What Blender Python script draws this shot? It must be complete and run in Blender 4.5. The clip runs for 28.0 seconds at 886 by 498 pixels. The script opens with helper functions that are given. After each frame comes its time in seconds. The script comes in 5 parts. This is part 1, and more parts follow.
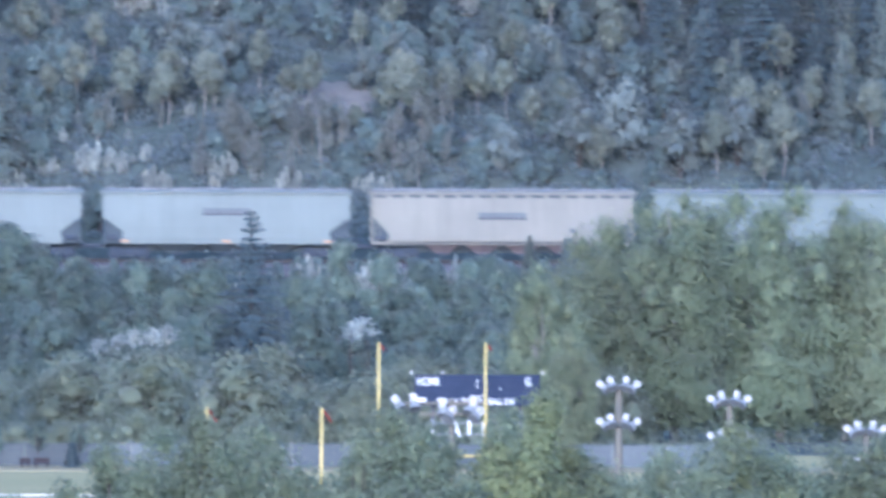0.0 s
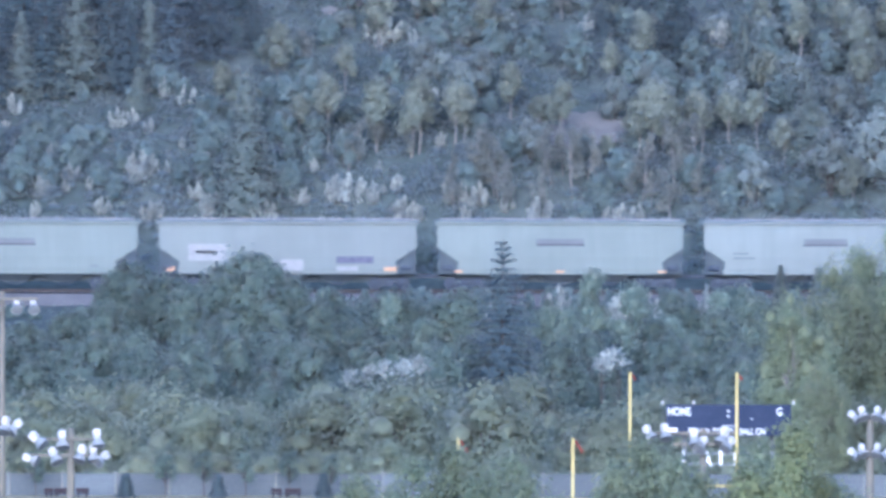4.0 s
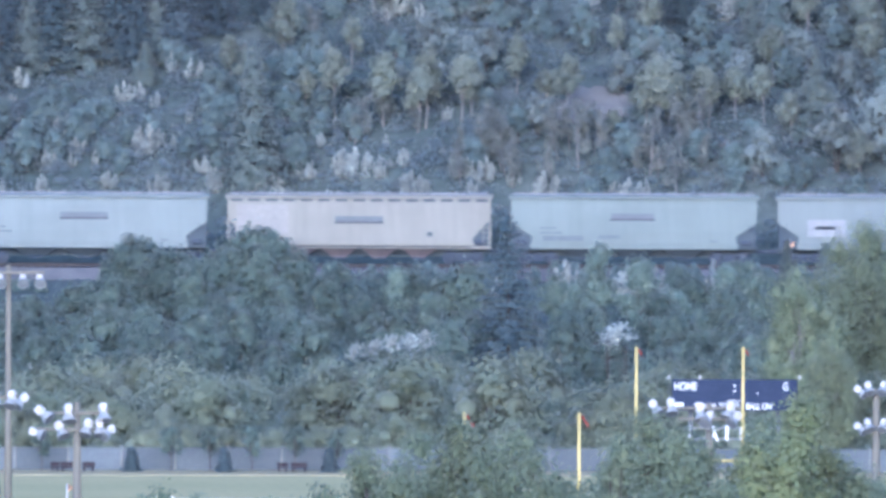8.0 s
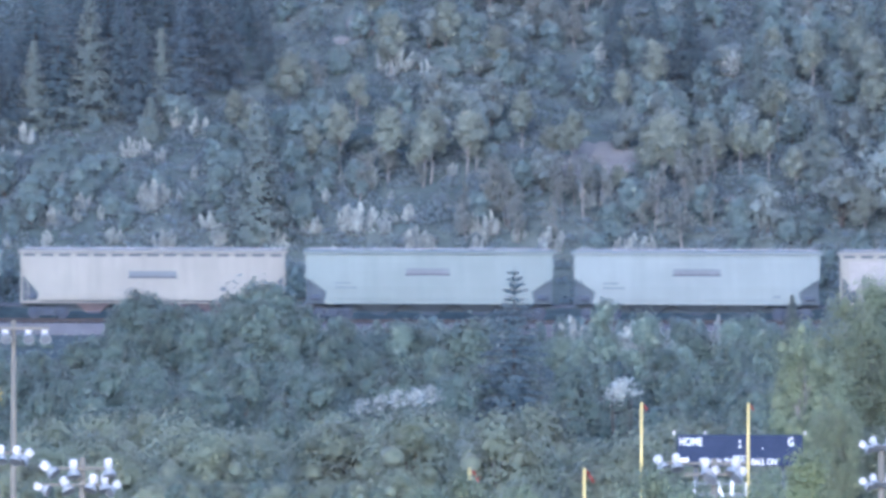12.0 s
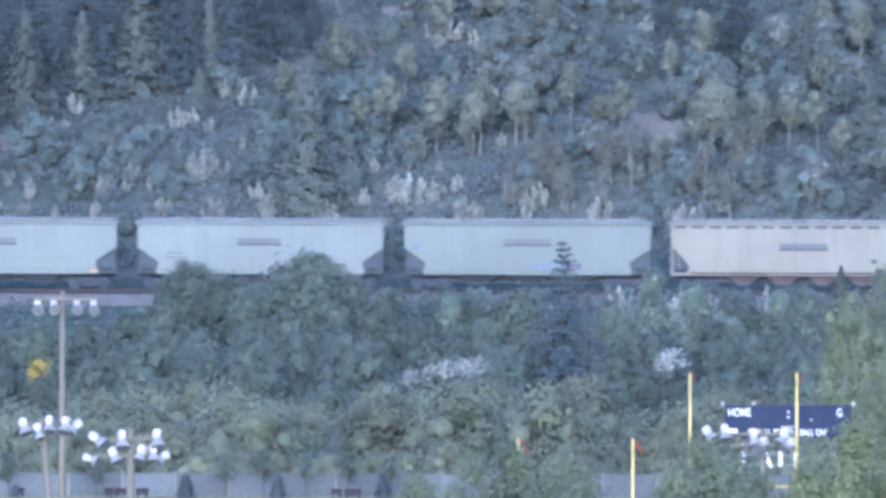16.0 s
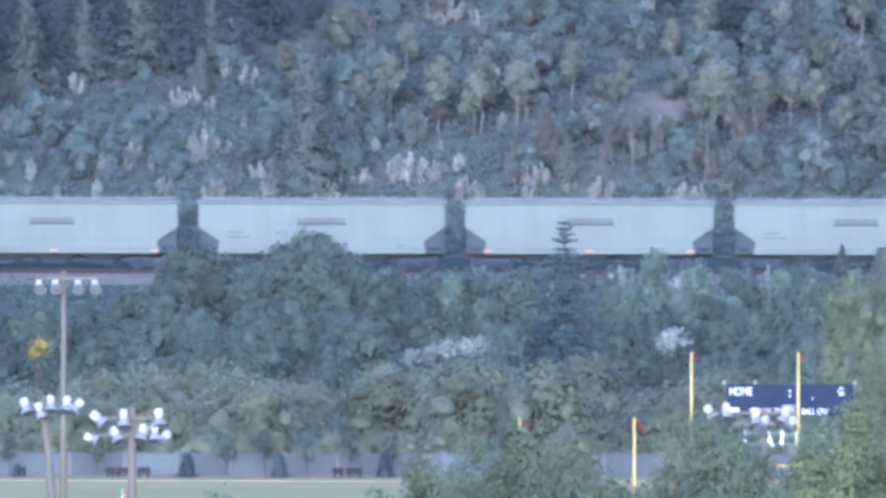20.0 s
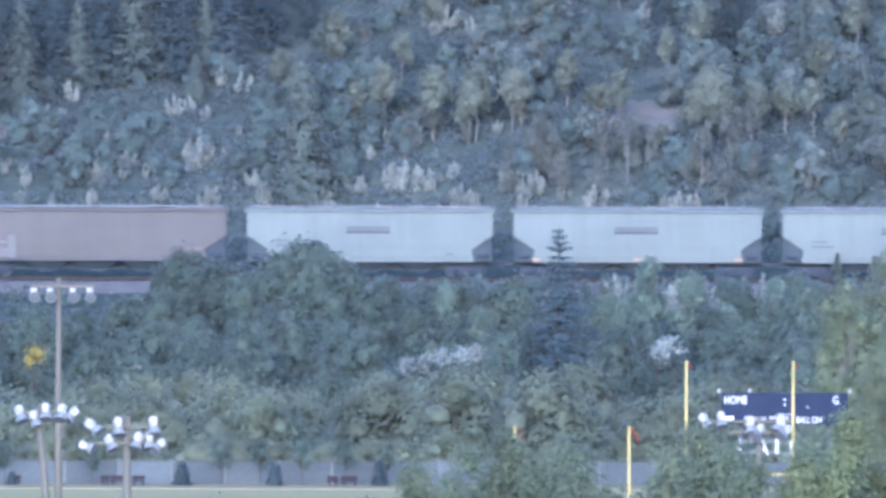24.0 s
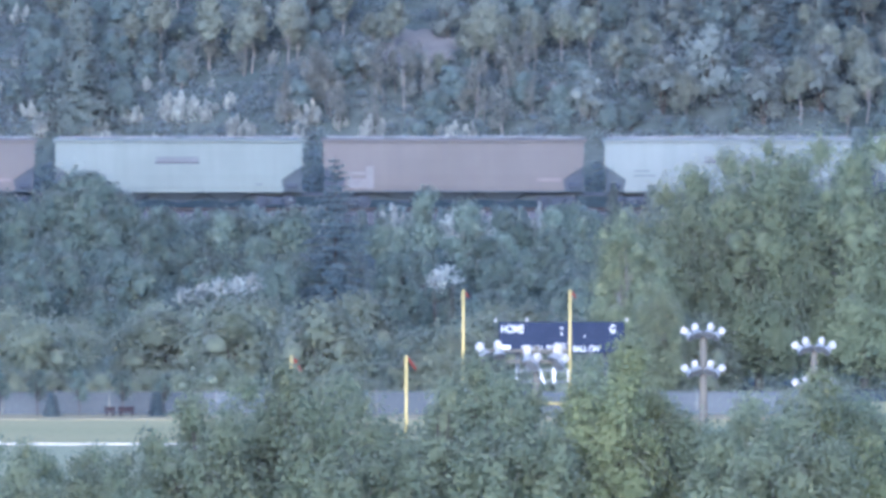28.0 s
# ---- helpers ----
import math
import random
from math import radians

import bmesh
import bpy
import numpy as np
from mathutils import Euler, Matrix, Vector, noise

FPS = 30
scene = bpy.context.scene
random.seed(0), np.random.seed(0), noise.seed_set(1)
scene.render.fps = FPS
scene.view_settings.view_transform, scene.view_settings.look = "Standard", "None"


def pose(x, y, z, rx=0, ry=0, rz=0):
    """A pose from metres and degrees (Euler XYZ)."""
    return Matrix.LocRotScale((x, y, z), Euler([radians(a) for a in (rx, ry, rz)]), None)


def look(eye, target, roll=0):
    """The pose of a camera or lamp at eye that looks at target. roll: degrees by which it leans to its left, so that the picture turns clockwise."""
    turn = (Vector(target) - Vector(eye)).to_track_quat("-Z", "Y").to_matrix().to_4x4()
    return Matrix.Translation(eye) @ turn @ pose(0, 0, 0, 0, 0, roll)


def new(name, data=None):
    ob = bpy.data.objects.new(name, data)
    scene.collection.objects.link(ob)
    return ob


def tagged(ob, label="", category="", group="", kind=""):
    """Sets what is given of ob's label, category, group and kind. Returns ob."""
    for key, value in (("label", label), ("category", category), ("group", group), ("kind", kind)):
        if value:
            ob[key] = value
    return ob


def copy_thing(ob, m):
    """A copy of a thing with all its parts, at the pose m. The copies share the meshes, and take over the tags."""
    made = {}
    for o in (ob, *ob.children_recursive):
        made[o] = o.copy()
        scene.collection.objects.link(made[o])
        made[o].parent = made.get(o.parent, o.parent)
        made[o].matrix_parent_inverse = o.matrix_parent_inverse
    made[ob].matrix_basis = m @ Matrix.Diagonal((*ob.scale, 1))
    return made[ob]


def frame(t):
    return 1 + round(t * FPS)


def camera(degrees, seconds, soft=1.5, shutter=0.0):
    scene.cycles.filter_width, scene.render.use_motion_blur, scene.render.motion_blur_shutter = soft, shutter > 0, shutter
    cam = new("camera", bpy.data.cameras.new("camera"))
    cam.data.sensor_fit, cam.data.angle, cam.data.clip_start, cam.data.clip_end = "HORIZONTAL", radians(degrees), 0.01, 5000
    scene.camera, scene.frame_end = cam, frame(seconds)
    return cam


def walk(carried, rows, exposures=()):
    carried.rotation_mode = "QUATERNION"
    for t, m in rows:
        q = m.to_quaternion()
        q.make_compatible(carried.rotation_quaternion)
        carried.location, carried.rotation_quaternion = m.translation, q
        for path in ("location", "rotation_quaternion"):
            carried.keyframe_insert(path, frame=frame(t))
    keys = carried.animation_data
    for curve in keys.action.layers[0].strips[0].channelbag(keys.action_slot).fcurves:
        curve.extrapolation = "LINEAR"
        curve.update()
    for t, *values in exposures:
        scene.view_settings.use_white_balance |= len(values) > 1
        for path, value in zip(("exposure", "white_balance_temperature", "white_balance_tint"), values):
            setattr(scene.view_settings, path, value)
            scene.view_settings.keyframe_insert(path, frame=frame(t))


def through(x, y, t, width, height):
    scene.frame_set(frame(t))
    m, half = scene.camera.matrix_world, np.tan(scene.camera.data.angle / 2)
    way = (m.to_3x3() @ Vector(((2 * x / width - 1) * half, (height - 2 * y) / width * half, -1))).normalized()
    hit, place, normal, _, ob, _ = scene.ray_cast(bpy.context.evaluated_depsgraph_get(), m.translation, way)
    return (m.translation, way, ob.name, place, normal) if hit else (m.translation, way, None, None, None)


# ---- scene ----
EYE = Vector((0.0, 0.0, 56.0))
cam = camera(1.6791, 28.0, soft=3.5, shutter=0.5)

# seconds, degrees to the right of +y, degrees below the horizon, roll
AIM = [
    (0, 0.4881, 1.5079, 0.20), (0.5, 0.3353, 1.4378, 0.14), (1, 0.2663, 1.3895, 0.01), (1.5, 0.2173, 1.3364, 0.08),
    (2, 0.1430, 1.4657, 0.00), (2.5, 0.0787, 1.4846, 0.05), (3, 0.0458, 1.4586, 0.08), (3.5, 0.0198, 1.4515, 0.10),
    (5.5, 0.0002, 1.4771, 0.10), (6, 0.0015, 1.5080, 0.15), (6.5, 0.0081, 1.5262, 0.15), (7, 0.0066, 1.5229, 0.12),
    (7.5, 0.0051, 1.4972, 0.16), (8, -0.0000, 1.5004, 0.18), (8.5, -0.0095, 1.5044, 0.18), (9, -0.0160, 1.5070, 0.11),
    (9.5, -0.0152, 1.4761, 0.12), (10, -0.0164, 1.4451, 0.11), (10.5, -0.0191, 1.4014, 0.11), (11, -0.0173, 1.3795, 0.20),
    (11.5, -0.0153, 1.3772, 0.20), (12, -0.0101, 1.3953, 0.17), (12.5, -0.0038, 1.4181, 0.18),
    (14.5, -0.0692, 1.4438, 0.19), (15, -0.0552, 1.4568, 0.16), (15.5, -0.0845, 1.4658, 0.17), (16, -0.1021, 1.4512, 0.17),
    (16.5, -0.1039, 1.4578, 0.12), (17, -0.1093, 1.4594, 0.19), (17.5, -0.1091, 1.4657, 0.18), (18, -0.1057, 1.4770, 0.13),
    (18.5, -0.1100, 1.4748, 0.14), (19, -0.1060, 1.4870, 0.12), (19.5, -0.1054, 1.4858, 0.17), (20, -0.1045, 1.4906, 0.13),
    (20.5, -0.0999, 1.4876, 0.12), (21, -0.1038, 1.4798, 0.21), (21.5, -0.1043, 1.4503, 0.12),
    (23.5, -0.0915, 1.4690, 0.11), (24, -0.0950, 1.4749, 0.17), (24.5, -0.0960, 1.4841, 0.22), (25, -0.0976, 1.4733, 0.14),
    (25.5, -0.0941, 1.4631, 0.16), (26, -0.0853, 1.5142, 0.14), (26.2, -0.0953, 1.5497, 0.03),
    (26.5, -0.0213, 1.5460, -0.17), (27, 0.0685, 1.5531, 0.00), (27.1, 0.0953, 1.5454, -0.02),
    (27.4, 0.2849, 1.5946, -0.07), (27.5, 0.3228, 1.6045, -0.05), (27.7, 0.3277, 1.5850, -0.02),
    (28, 0.3289, 1.6075, -0.01),
]


def aim(right, down, roll):
    a, b = radians(right), radians(down)
    way = Vector((math.sin(a) * math.cos(b), math.cos(a) * math.cos(b), -math.sin(b)))
    return look(EYE, EYE + way * 1000.0, roll)


walk(cam, [(t, aim(r, d, o)) for t, r, d, o in AIM], exposures=[(0, 1.31, 4340, 21), (28, 1.31, 4340, 21)])

# ---- light ----
world = bpy.data.worlds.new("sky")
scene.world = world
world.use_nodes = True
wn = world.node_tree.nodes
sky = wn.new("ShaderNodeTexSky")
sky.sky_type = "NISHITA"
sky.sun_disc = False
sky.sun_elevation = radians(10)
sky.sun_rotation = radians(184)
sky.dust_density = 2.0
wn["Background"].inputs["Strength"].default_value = 0.145
world.node_tree.links.new(sky.outputs[0], wn["Background"].inputs["Color"])

sun = new("sun", bpy.data.lights.new("sun", "SUN"))
sun.data.energy = 2.6
sun.data.angle = radians(65)
sun.data.color = (1.0, 0.94, 0.86)
sun.matrix_world = look((-140, -1000, 178), (0, 0, 0))


# ---- materials ----
def material(name, rough=0.7, metal=0.0):
    m = bpy.data.materials.new(name)
    m.use_nodes = True
    b = m.node_tree.nodes["Principled BSDF"]
    b.inputs["Roughness"].default_value = rough
    b.inputs["Metallic"].default_value = metal
    return m, m.node_tree.nodes, m.node_tree.links, b


def ramp(nodes, stops):
    r = nodes.new("ShaderNodeValToRGB")
    e = r.color_ramp.elements
    while len(e) < len(stops):
        e.new(0.5)
    for el, (p, c) in zip(e, stops):
        el.position, el.color = p, (*c, 1)
    return r


def coords(nodes, links, scale=(1, 1, 1), kind="Object"):
    tc, mp = nodes.new("ShaderNodeTexCoord"), nodes.new("ShaderNodeMapping")
    mp.inputs["Scale"].default_value = scale
    links.new(tc.outputs[kind], mp.inputs["Vector"])
    return mp.outputs[0]


def noise_tex(nodes, links, vec, scale, detail=4.0):
    n = nodes.new("ShaderNodeTexNoise")
    n.inputs["Scale"].default_value, n.inputs["Detail"].default_value = scale, detail
    links.new(vec, n.inputs["Vector"])
    return n.outputs["Fac"]


def mix(nodes, links, fac, a, b, mode="MIX"):
    m = nodes.new("ShaderNodeMix")
    m.data_type, m.blend_type = "RGBA", mode
    for sock, v in ((m.inputs[0], fac), (m.inputs[6], a), (m.inputs[7], b)):
        if hasattr(v, "default_value") or hasattr(v, "links"):
            links.new(v, sock)
        else:
            sock.default_value = v if isinstance(v, (int, float)) else (*v, 1)
    return m.outputs[2]


def bump(nodes, links, b, height, strength=0.3, distance=0.02):
    n = nodes.new("ShaderNodeBump")
    n.inputs["Strength"].default_value, n.inputs["Distance"].default_value = strength, distance
    links.new(height, n.inputs["Height"])
    links.new(n.outputs[0], b.inputs["Normal"])


def leaf_material(name, dark, mid, light, shine=0.1, through=0.4):
    """Leaves: each leaf and each plant a little different, light passes partly through."""
    m, n, l, b = material(name, 0.75)
    b.inputs["Specular IOR Level"].default_value = shine
    b.inputs["Sheen Weight"].default_value = 0.25
    geo, info = n.new("ShaderNodeNewGeometry"), n.new("ShaderNodeObjectInfo")
    r = ramp(n, [(0.0, dark), (0.55, mid), (1.0, light)])
    l.new(geo.outputs["Random Per Island"], r.inputs[0])
    hue = n.new("ShaderNodeHueSaturation")
    add = n.new("ShaderNodeMapRange")
    add.inputs[3].default_value, add.inputs[4].default_value = 0.84, 1.18
    l.new(info.outputs["Random"], add.inputs[0])
    tint, half = n.new("ShaderNodeMapRange"), n.new("ShaderNodeMath")
    tint.inputs[3].default_value, tint.inputs[4].default_value = 0.485, 0.508
    half.operation = "FRACT"
    times = n.new("ShaderNodeMath")
    times.operation = "MULTIPLY"
    times.inputs[1].default_value = 7.3
    l.new(info.outputs["Random"], times.inputs[0])
    l.new(times.outputs[0], half.inputs[0])
    l.new(half.outputs[0], tint.inputs[0])
    l.new(tint.outputs[0], hue.inputs["Hue"])
    l.new(add.outputs[0], hue.inputs["Value"])
    l.new(r.outputs[0], hue.inputs["Color"])
    l.new(hue.outputs[0], b.inputs["Base Color"])
    tr = n.new("ShaderNodeBsdfTranslucent")
    thin = n.new("ShaderNodeHueSaturation")
    thin.inputs["Value"].default_value = 1.6
    l.new(hue.outputs[0], thin.inputs["Color"])
    l.new(thin.outputs[0], tr.inputs["Color"])
    ms = n.new("ShaderNodeMixShader")
    ms.inputs[0].default_value = through
    l.new(b.outputs[0], ms.inputs[1])
    l.new(tr.outputs[0], ms.inputs[2])
    l.new(ms.outputs[0], n["Material Output"].inputs["Surface"])
    return m


def plain(name, color, color2=None, scale=2.0, rough=0.6, metal=0.0, relief=0.15, stretch=(1, 1, 1), fine=9.0):
    """Two-scale mottled surface."""
    m, n, l, b = material(name, rough, metal)
    b.inputs["Specular IOR Level"].default_value = 0.15 if rough >= 0.55 else 0.4
    color2 = color2 or tuple(c * 0.75 for c in color)
    v = coords(n, l, stretch)
    big, small = noise_tex(n, l, v, scale, 5), noise_tex(n, l, v, scale * fine, 3)
    r = ramp(n, [(0.35, color), (0.75, color2)])
    l.new(big, r.inputs[0])
    r2 = ramp(n, [(0.3, (0.82, 0.82, 0.82)), (0.7, (1, 1, 1))])
    l.new(small, r2.inputs[0])
    l.new(mix(n, l, 1.0, r.outputs[0], r2.outputs[0], "MULTIPLY"), b.inputs["Base Color"])
    bump(n, l, b, small, relief, 0.03)
    return m


def paint_material(name, color, grime, streak=0.5):
    """Weathered car paint: rain streaks downward, soft panel patches, dirt, fading per car."""
    m, n, l, b = material(name, 0.8)
    b.inputs["Specular IOR Level"].default_value = 0.2
    v = coords(n, l, (1, 1, 1))
    vs = coords(n, l, (2.2, 1, 0.22))
    streaks, patches = noise_tex(n, l, vs, 1.1, 6), noise_tex(n, l, v, 0.35, 3)
    rs = ramp(n, [(0.45, (0, 0, 0)), (0.8, (streak, streak, streak))])
    l.new(streaks, rs.inputs[0])
    rp = ramp(n, [(0.3, tuple(c * 0.86 for c in color)), (0.65, color)])
    l.new(patches, rp.inputs[0])
    c = mix(n, l, rs.outputs[0], rp.outputs[0], grime)
    l.new(c, b.inputs["Base Color"])
    bump(n, l, b, streaks, 0.08, 0.02)
    return m


def ground_material():
    m, n, l, b = material("earth_and_low_grass", 0.95)
    v = coords(n, l)
    big, small = noise_tex(n, l, v, 0.12, 6), noise_tex(n, l, v, 1.7, 5)
    r = ramp(n, [(0.3, (0.06, 0.08, 0.074)), (0.5, (0.08, 0.10, 0.09)), (0.72, (0.105, 0.122, 0.107))])
    l.new(big, r.inputs[0])
    r2 = ramp(n, [(0.25, (0.6, 0.6, 0.6)), (0.7, (1.1, 1.1, 1.1))])
    l.new(small, r2.inputs[0])
    l.new(mix(n, l, 1.0, r.outputs[0], r2.outputs[0], "MULTIPLY"), b.inputs["Base Color"])
    bump(n, l, b, small, 0.6, 0.2)
    return m


M_GROUND = ground_material()
M_TURF = plain("pale_synthetic_turf", (0.430, 0.418, 0.250), (0.396, 0.392, 0.234), 0.3, 0.9, 0.0, 0.2, (1, 1, 1), 20)
M_TURF.node_tree.nodes["Principled BSDF"].inputs["Specular IOR Level"].default_value = 0.05
M_GRASS = plain("dry_mown_grass", (0.454, 0.411, 0.209), (0.522, 0.454, 0.234), 0.08, 0.95, 0.0, 0.3, (1, 1, 1), 30)
M_GRASS.node_tree.nodes["Principled BSDF"].inputs["Specular IOR Level"].default_value = 0.05
M_DIRT = plain("pale_sand", (0.440, 0.378, 0.228), (0.396, 0.343, 0.208), 0.4, 0.95)
M_DIRT.node_tree.nodes["Principled BSDF"].inputs["Specular IOR Level"].default_value = 0.05
M_BALLAST = plain("grey_ballast", (0.135, 0.135, 0.143), (0.093, 0.093, 0.101), 0.6, 0.95, 0, 0.8, (1, 1, 1), 12)
M_TIE = plain("creosoted_wood", (0.07, 0.06, 0.055), (0.11, 0.09, 0.08), 3.0, 0.9, 0, 0.3, (4, 1, 1))
M_RAIL = plain("rusty_rail_steel", (0.070, 0.064, 0.062), (0.056, 0.050, 0.048), 2.0, 0.7, 0.2)
M_ROCK = plain("bare_pinkish_rock", (0.212, 0.202, 0.188), (0.149, 0.147, 0.138), 0.5, 0.95, 0, 0.8, (1, 1, 1.6), 7)
M_BARK = plain("grey_brown_bark", (0.13, 0.11, 0.10), (0.08, 0.07, 0.06), 3.0, 0.95, 0, 0.6, (1, 1, 0.3))
M_BIRCH = plain("pale_birch_bark", (0.31, 0.295, 0.275), (0.17, 0.16, 0.15), 1.4, 0.8, 0, 0.3, (1, 1, 2.2))
M_WOODPOLE = plain("weathered_wooden_pole", (0.206, 0.192, 0.152), (0.152, 0.140, 0.110), 1.5, 0.9, 0, 0.3, (3, 3, 0.2))
M_GALV = plain("galvanised_steel", (0.30, 0.305, 0.315), (0.24, 0.245, 0.26), 1.5, 0.6, 0.3)
M_WHITE = plain("white_enamel", (0.594, 0.574, 0.540), (0.513, 0.499, 0.472), 2.0, 0.6, 0.0, 0.02)
M_DISH = plain("spun_aluminium_reflector", (0.368, 0.377, 0.366), (0.324, 0.332, 0.326), 2.0, 0.4, 0.1, 0.02)
M_LENS = plain("grey_lamp_glass", (0.169, 0.177, 0.185), (0.231, 0.239, 0.246), 2.0, 0.3, 0.0, 0.02)
M_YELLOW = plain("yellow_goal_paint", (0.66, 0.54, 0.20), (0.58, 0.46, 0.16), 1.0, 0.4, 0.0, 0.02)
M_NAVY = plain("navy_scoreboard_paint", (0.031, 0.040, 0.074), (0.040, 0.050, 0.088), 0.8, 0.9, 0.0, 0.02)
M_FADED = plain("faded_white_panel", (0.282, 0.290, 0.290), (0.249, 0.260, 0.264), 1.2, 0.6, 0.0, 0.02)
M_CHALK = plain("worn_white_stencil", (0.205, 0.20, 0.20), (0.175, 0.17, 0.175), 1.6, 0.7, 0.0, 0.02)
M_LETTER = plain("white_lettering", (0.80, 0.80, 0.80), (0.74, 0.74, 0.74), 2.0, 0.6, 0.0, 0.02)
# Blue-grey lift in the next two colours stands in for haze.
M_BLACKISH = plain("hazed_running_gear", (0.065, 0.077, 0.102), (0.093, 0.107, 0.130), 1.2, 0.8, 0.0, 0.3)
# Grime plus the shade under the car ends, both in the colour.
M_GEAR = plain("grimy_shaded_steel", (0.095, 0.115, 0.130), (0.075, 0.090, 0.104), 0.9, 0.85, 0.0, 0.3)
M_SLOT = plain("shaded_roof_slot", (0.09, 0.10, 0.115), (0.075, 0.085, 0.10), 1.0, 0.8, 0.0, 0.1)
M_REPAINT = plain("whiter_repainted_panel", (0.285, 0.275, 0.25), (0.265, 0.255, 0.235), 0.8, 0.7, 0.0, 0.05)
M_RUSTBAY = plain("rust_brown_hopper_bay", (0.230, 0.195, 0.196), (0.161, 0.143, 0.154), 0.9, 0.85, 0.0, 0.2)
M_LOGO = plain("faded_grey_marking", (0.137, 0.150, 0.159), (0.159, 0.172, 0.182), 1.5, 0.6, 0.0, 0.02)
M_EDGE = plain("dark_marking_edge", (0.060, 0.069, 0.083), (0.083, 0.090, 0.102), 1.5, 0.7, 0.0, 0.02)
M_SMOKE = plain("faint_grey_stencil", (0.139, 0.16, 0.168), (0.16, 0.181, 0.189), 1.5, 0.6, 0.0, 0.02)
M_ORANGE = plain("orange_reflective_tape", (0.546, 0.325, 0.169), (0.468, 0.273, 0.143), 2.0, 0.5, 0.0, 0.02)
M_RED = plain("faded_red_ribbon", (0.435, 0.120, 0.084), (0.346, 0.096, 0.072), 2.0, 0.7, 0.0, 0.05)
M_MAROON = plain("dark_red_plastic", (0.04, 0.028, 0.034), (0.034, 0.026, 0.03), 2.0, 0.6, 0.0, 0.05)
M_FABRIC = plain("blue_grey_windscreen_mesh", (0.128, 0.144, 0.152), (0.107, 0.122, 0.132), 0.35, 0.9, 0.0, 0.3, (1, 1, 1), 14)
def vary(m, lo, hi):
    """Brightness differs from piece to piece."""
    n, l = m.node_tree.nodes, m.node_tree.links
    b = n["Principled BSDF"]
    src = b.inputs["Base Color"].links[0].from_socket
    info, rng, hue = n.new("ShaderNodeObjectInfo"), n.new("ShaderNodeMapRange"), n.new("ShaderNodeHueSaturation")
    rng.inputs[3].default_value, rng.inputs[4].default_value = lo, hi
    l.new(info.outputs["Random"], rng.inputs[0])
    l.new(rng.outputs[0], hue.inputs["Value"])
    l.new(src, hue.inputs["Color"])
    l.new(hue.outputs[0], b.inputs["Base Color"])


vary(M_FABRIC, 0.85, 1.25)
M_FPOST = plain("pale_fence_post", (0.20, 0.207, 0.21), (0.16, 0.167, 0.17), 2.0, 0.5, 0.2, 0.05)
M_DPOST = plain("dark_net_post", (0.08, 0.09, 0.10), (0.11, 0.12, 0.12), 2.0, 0.7, 0.0, 0.05)
M_KERB = plain("white_kerb_paint", (0.62, 0.59, 0.51), (0.55, 0.53, 0.46), 1.0, 0.8, 0.0, 0.1)
M_TARP = plain("white_plastic_sheet", (0.60, 0.58, 0.53), (0.46, 0.45, 0.43), 1.5, 0.6, 0.0, 0.4)
M_BLUE = plain("bright_blue_plastic", (0.10, 0.32, 0.70), (0.09, 0.28, 0.60), 2.0, 0.5, 0.0, 0.05)

# Haze is put into the leaf colours: flattened tones, bluer on the hill.
L_POPLAR = leaf_material("poplar_leaves", (0.183, 0.217, 0.137), (0.201, 0.231, 0.145), (0.219, 0.252, 0.155))
L_YOUNG = leaf_material("yellow_green_leaves", (0.174, 0.202, 0.103), (0.201, 0.225, 0.116), (0.234, 0.254, 0.130))
L_WILLOW = leaf_material("olive_willow_leaves", (0.198, 0.222, 0.160), (0.207, 0.234, 0.166), (0.226, 0.252, 0.179))
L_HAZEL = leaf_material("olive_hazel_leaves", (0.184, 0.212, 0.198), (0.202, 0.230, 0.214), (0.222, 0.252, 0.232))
L_ALDER = leaf_material("blue_green_alder_leaves", (0.113, 0.147, 0.125), (0.131, 0.167, 0.138), (0.158, 0.192, 0.156))
L_ASPEN = leaf_material("olive_aspen_leaves", (0.174, 0.194, 0.160), (0.201, 0.224, 0.179), (0.237, 0.255, 0.206))
L_SILVER = leaf_material("silvery_leaves", (0.293, 0.310, 0.284), (0.361, 0.379, 0.343), (0.448, 0.470, 0.422))
L_BIRCH = leaf_material("birch_leaves", (0.165, 0.180, 0.162), (0.202, 0.214, 0.191), (0.245, 0.253, 0.220))
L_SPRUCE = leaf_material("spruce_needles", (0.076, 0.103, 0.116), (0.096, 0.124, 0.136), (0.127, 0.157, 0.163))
L_PALEFIR = leaf_material("light_spruce_needles", (0.126, 0.154, 0.144), (0.154, 0.182, 0.166), (0.191, 0.215, 0.188))
L_YELLOW = leaf_material("yellow_autumn_leaves", (0.234, 0.222, 0.068), (0.351, 0.312, 0.084), (0.430, 0.385, 0.118))
# Pale blue-grey in place of haze; lightens the shaded hollows between shrubs.
L_FERN = leaf_material("hazed_fern_fronds", (0.147, 0.180, 0.188), (0.163, 0.195, 0.201), (0.183, 0.215, 0.218))
L_SALLOW = leaf_material("pale_sallow_leaves", (0.168, 0.219, 0.181), (0.198, 0.246, 0.202), (0.232, 0.279, 0.227))
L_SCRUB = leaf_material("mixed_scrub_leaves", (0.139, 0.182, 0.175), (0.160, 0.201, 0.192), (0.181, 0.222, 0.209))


# ---- mesh helpers ----
def raw(name, verts, faces, mat, smooth=False):
    me = bpy.data.meshes.new(name)
    me.from_pydata(verts, [], faces)
    if mat:
        me.materials.append(mat)
    if smooth:
        me.polygons.foreach_set("use_smooth", [True] * len(me.polygons))
    me.update()
    return me


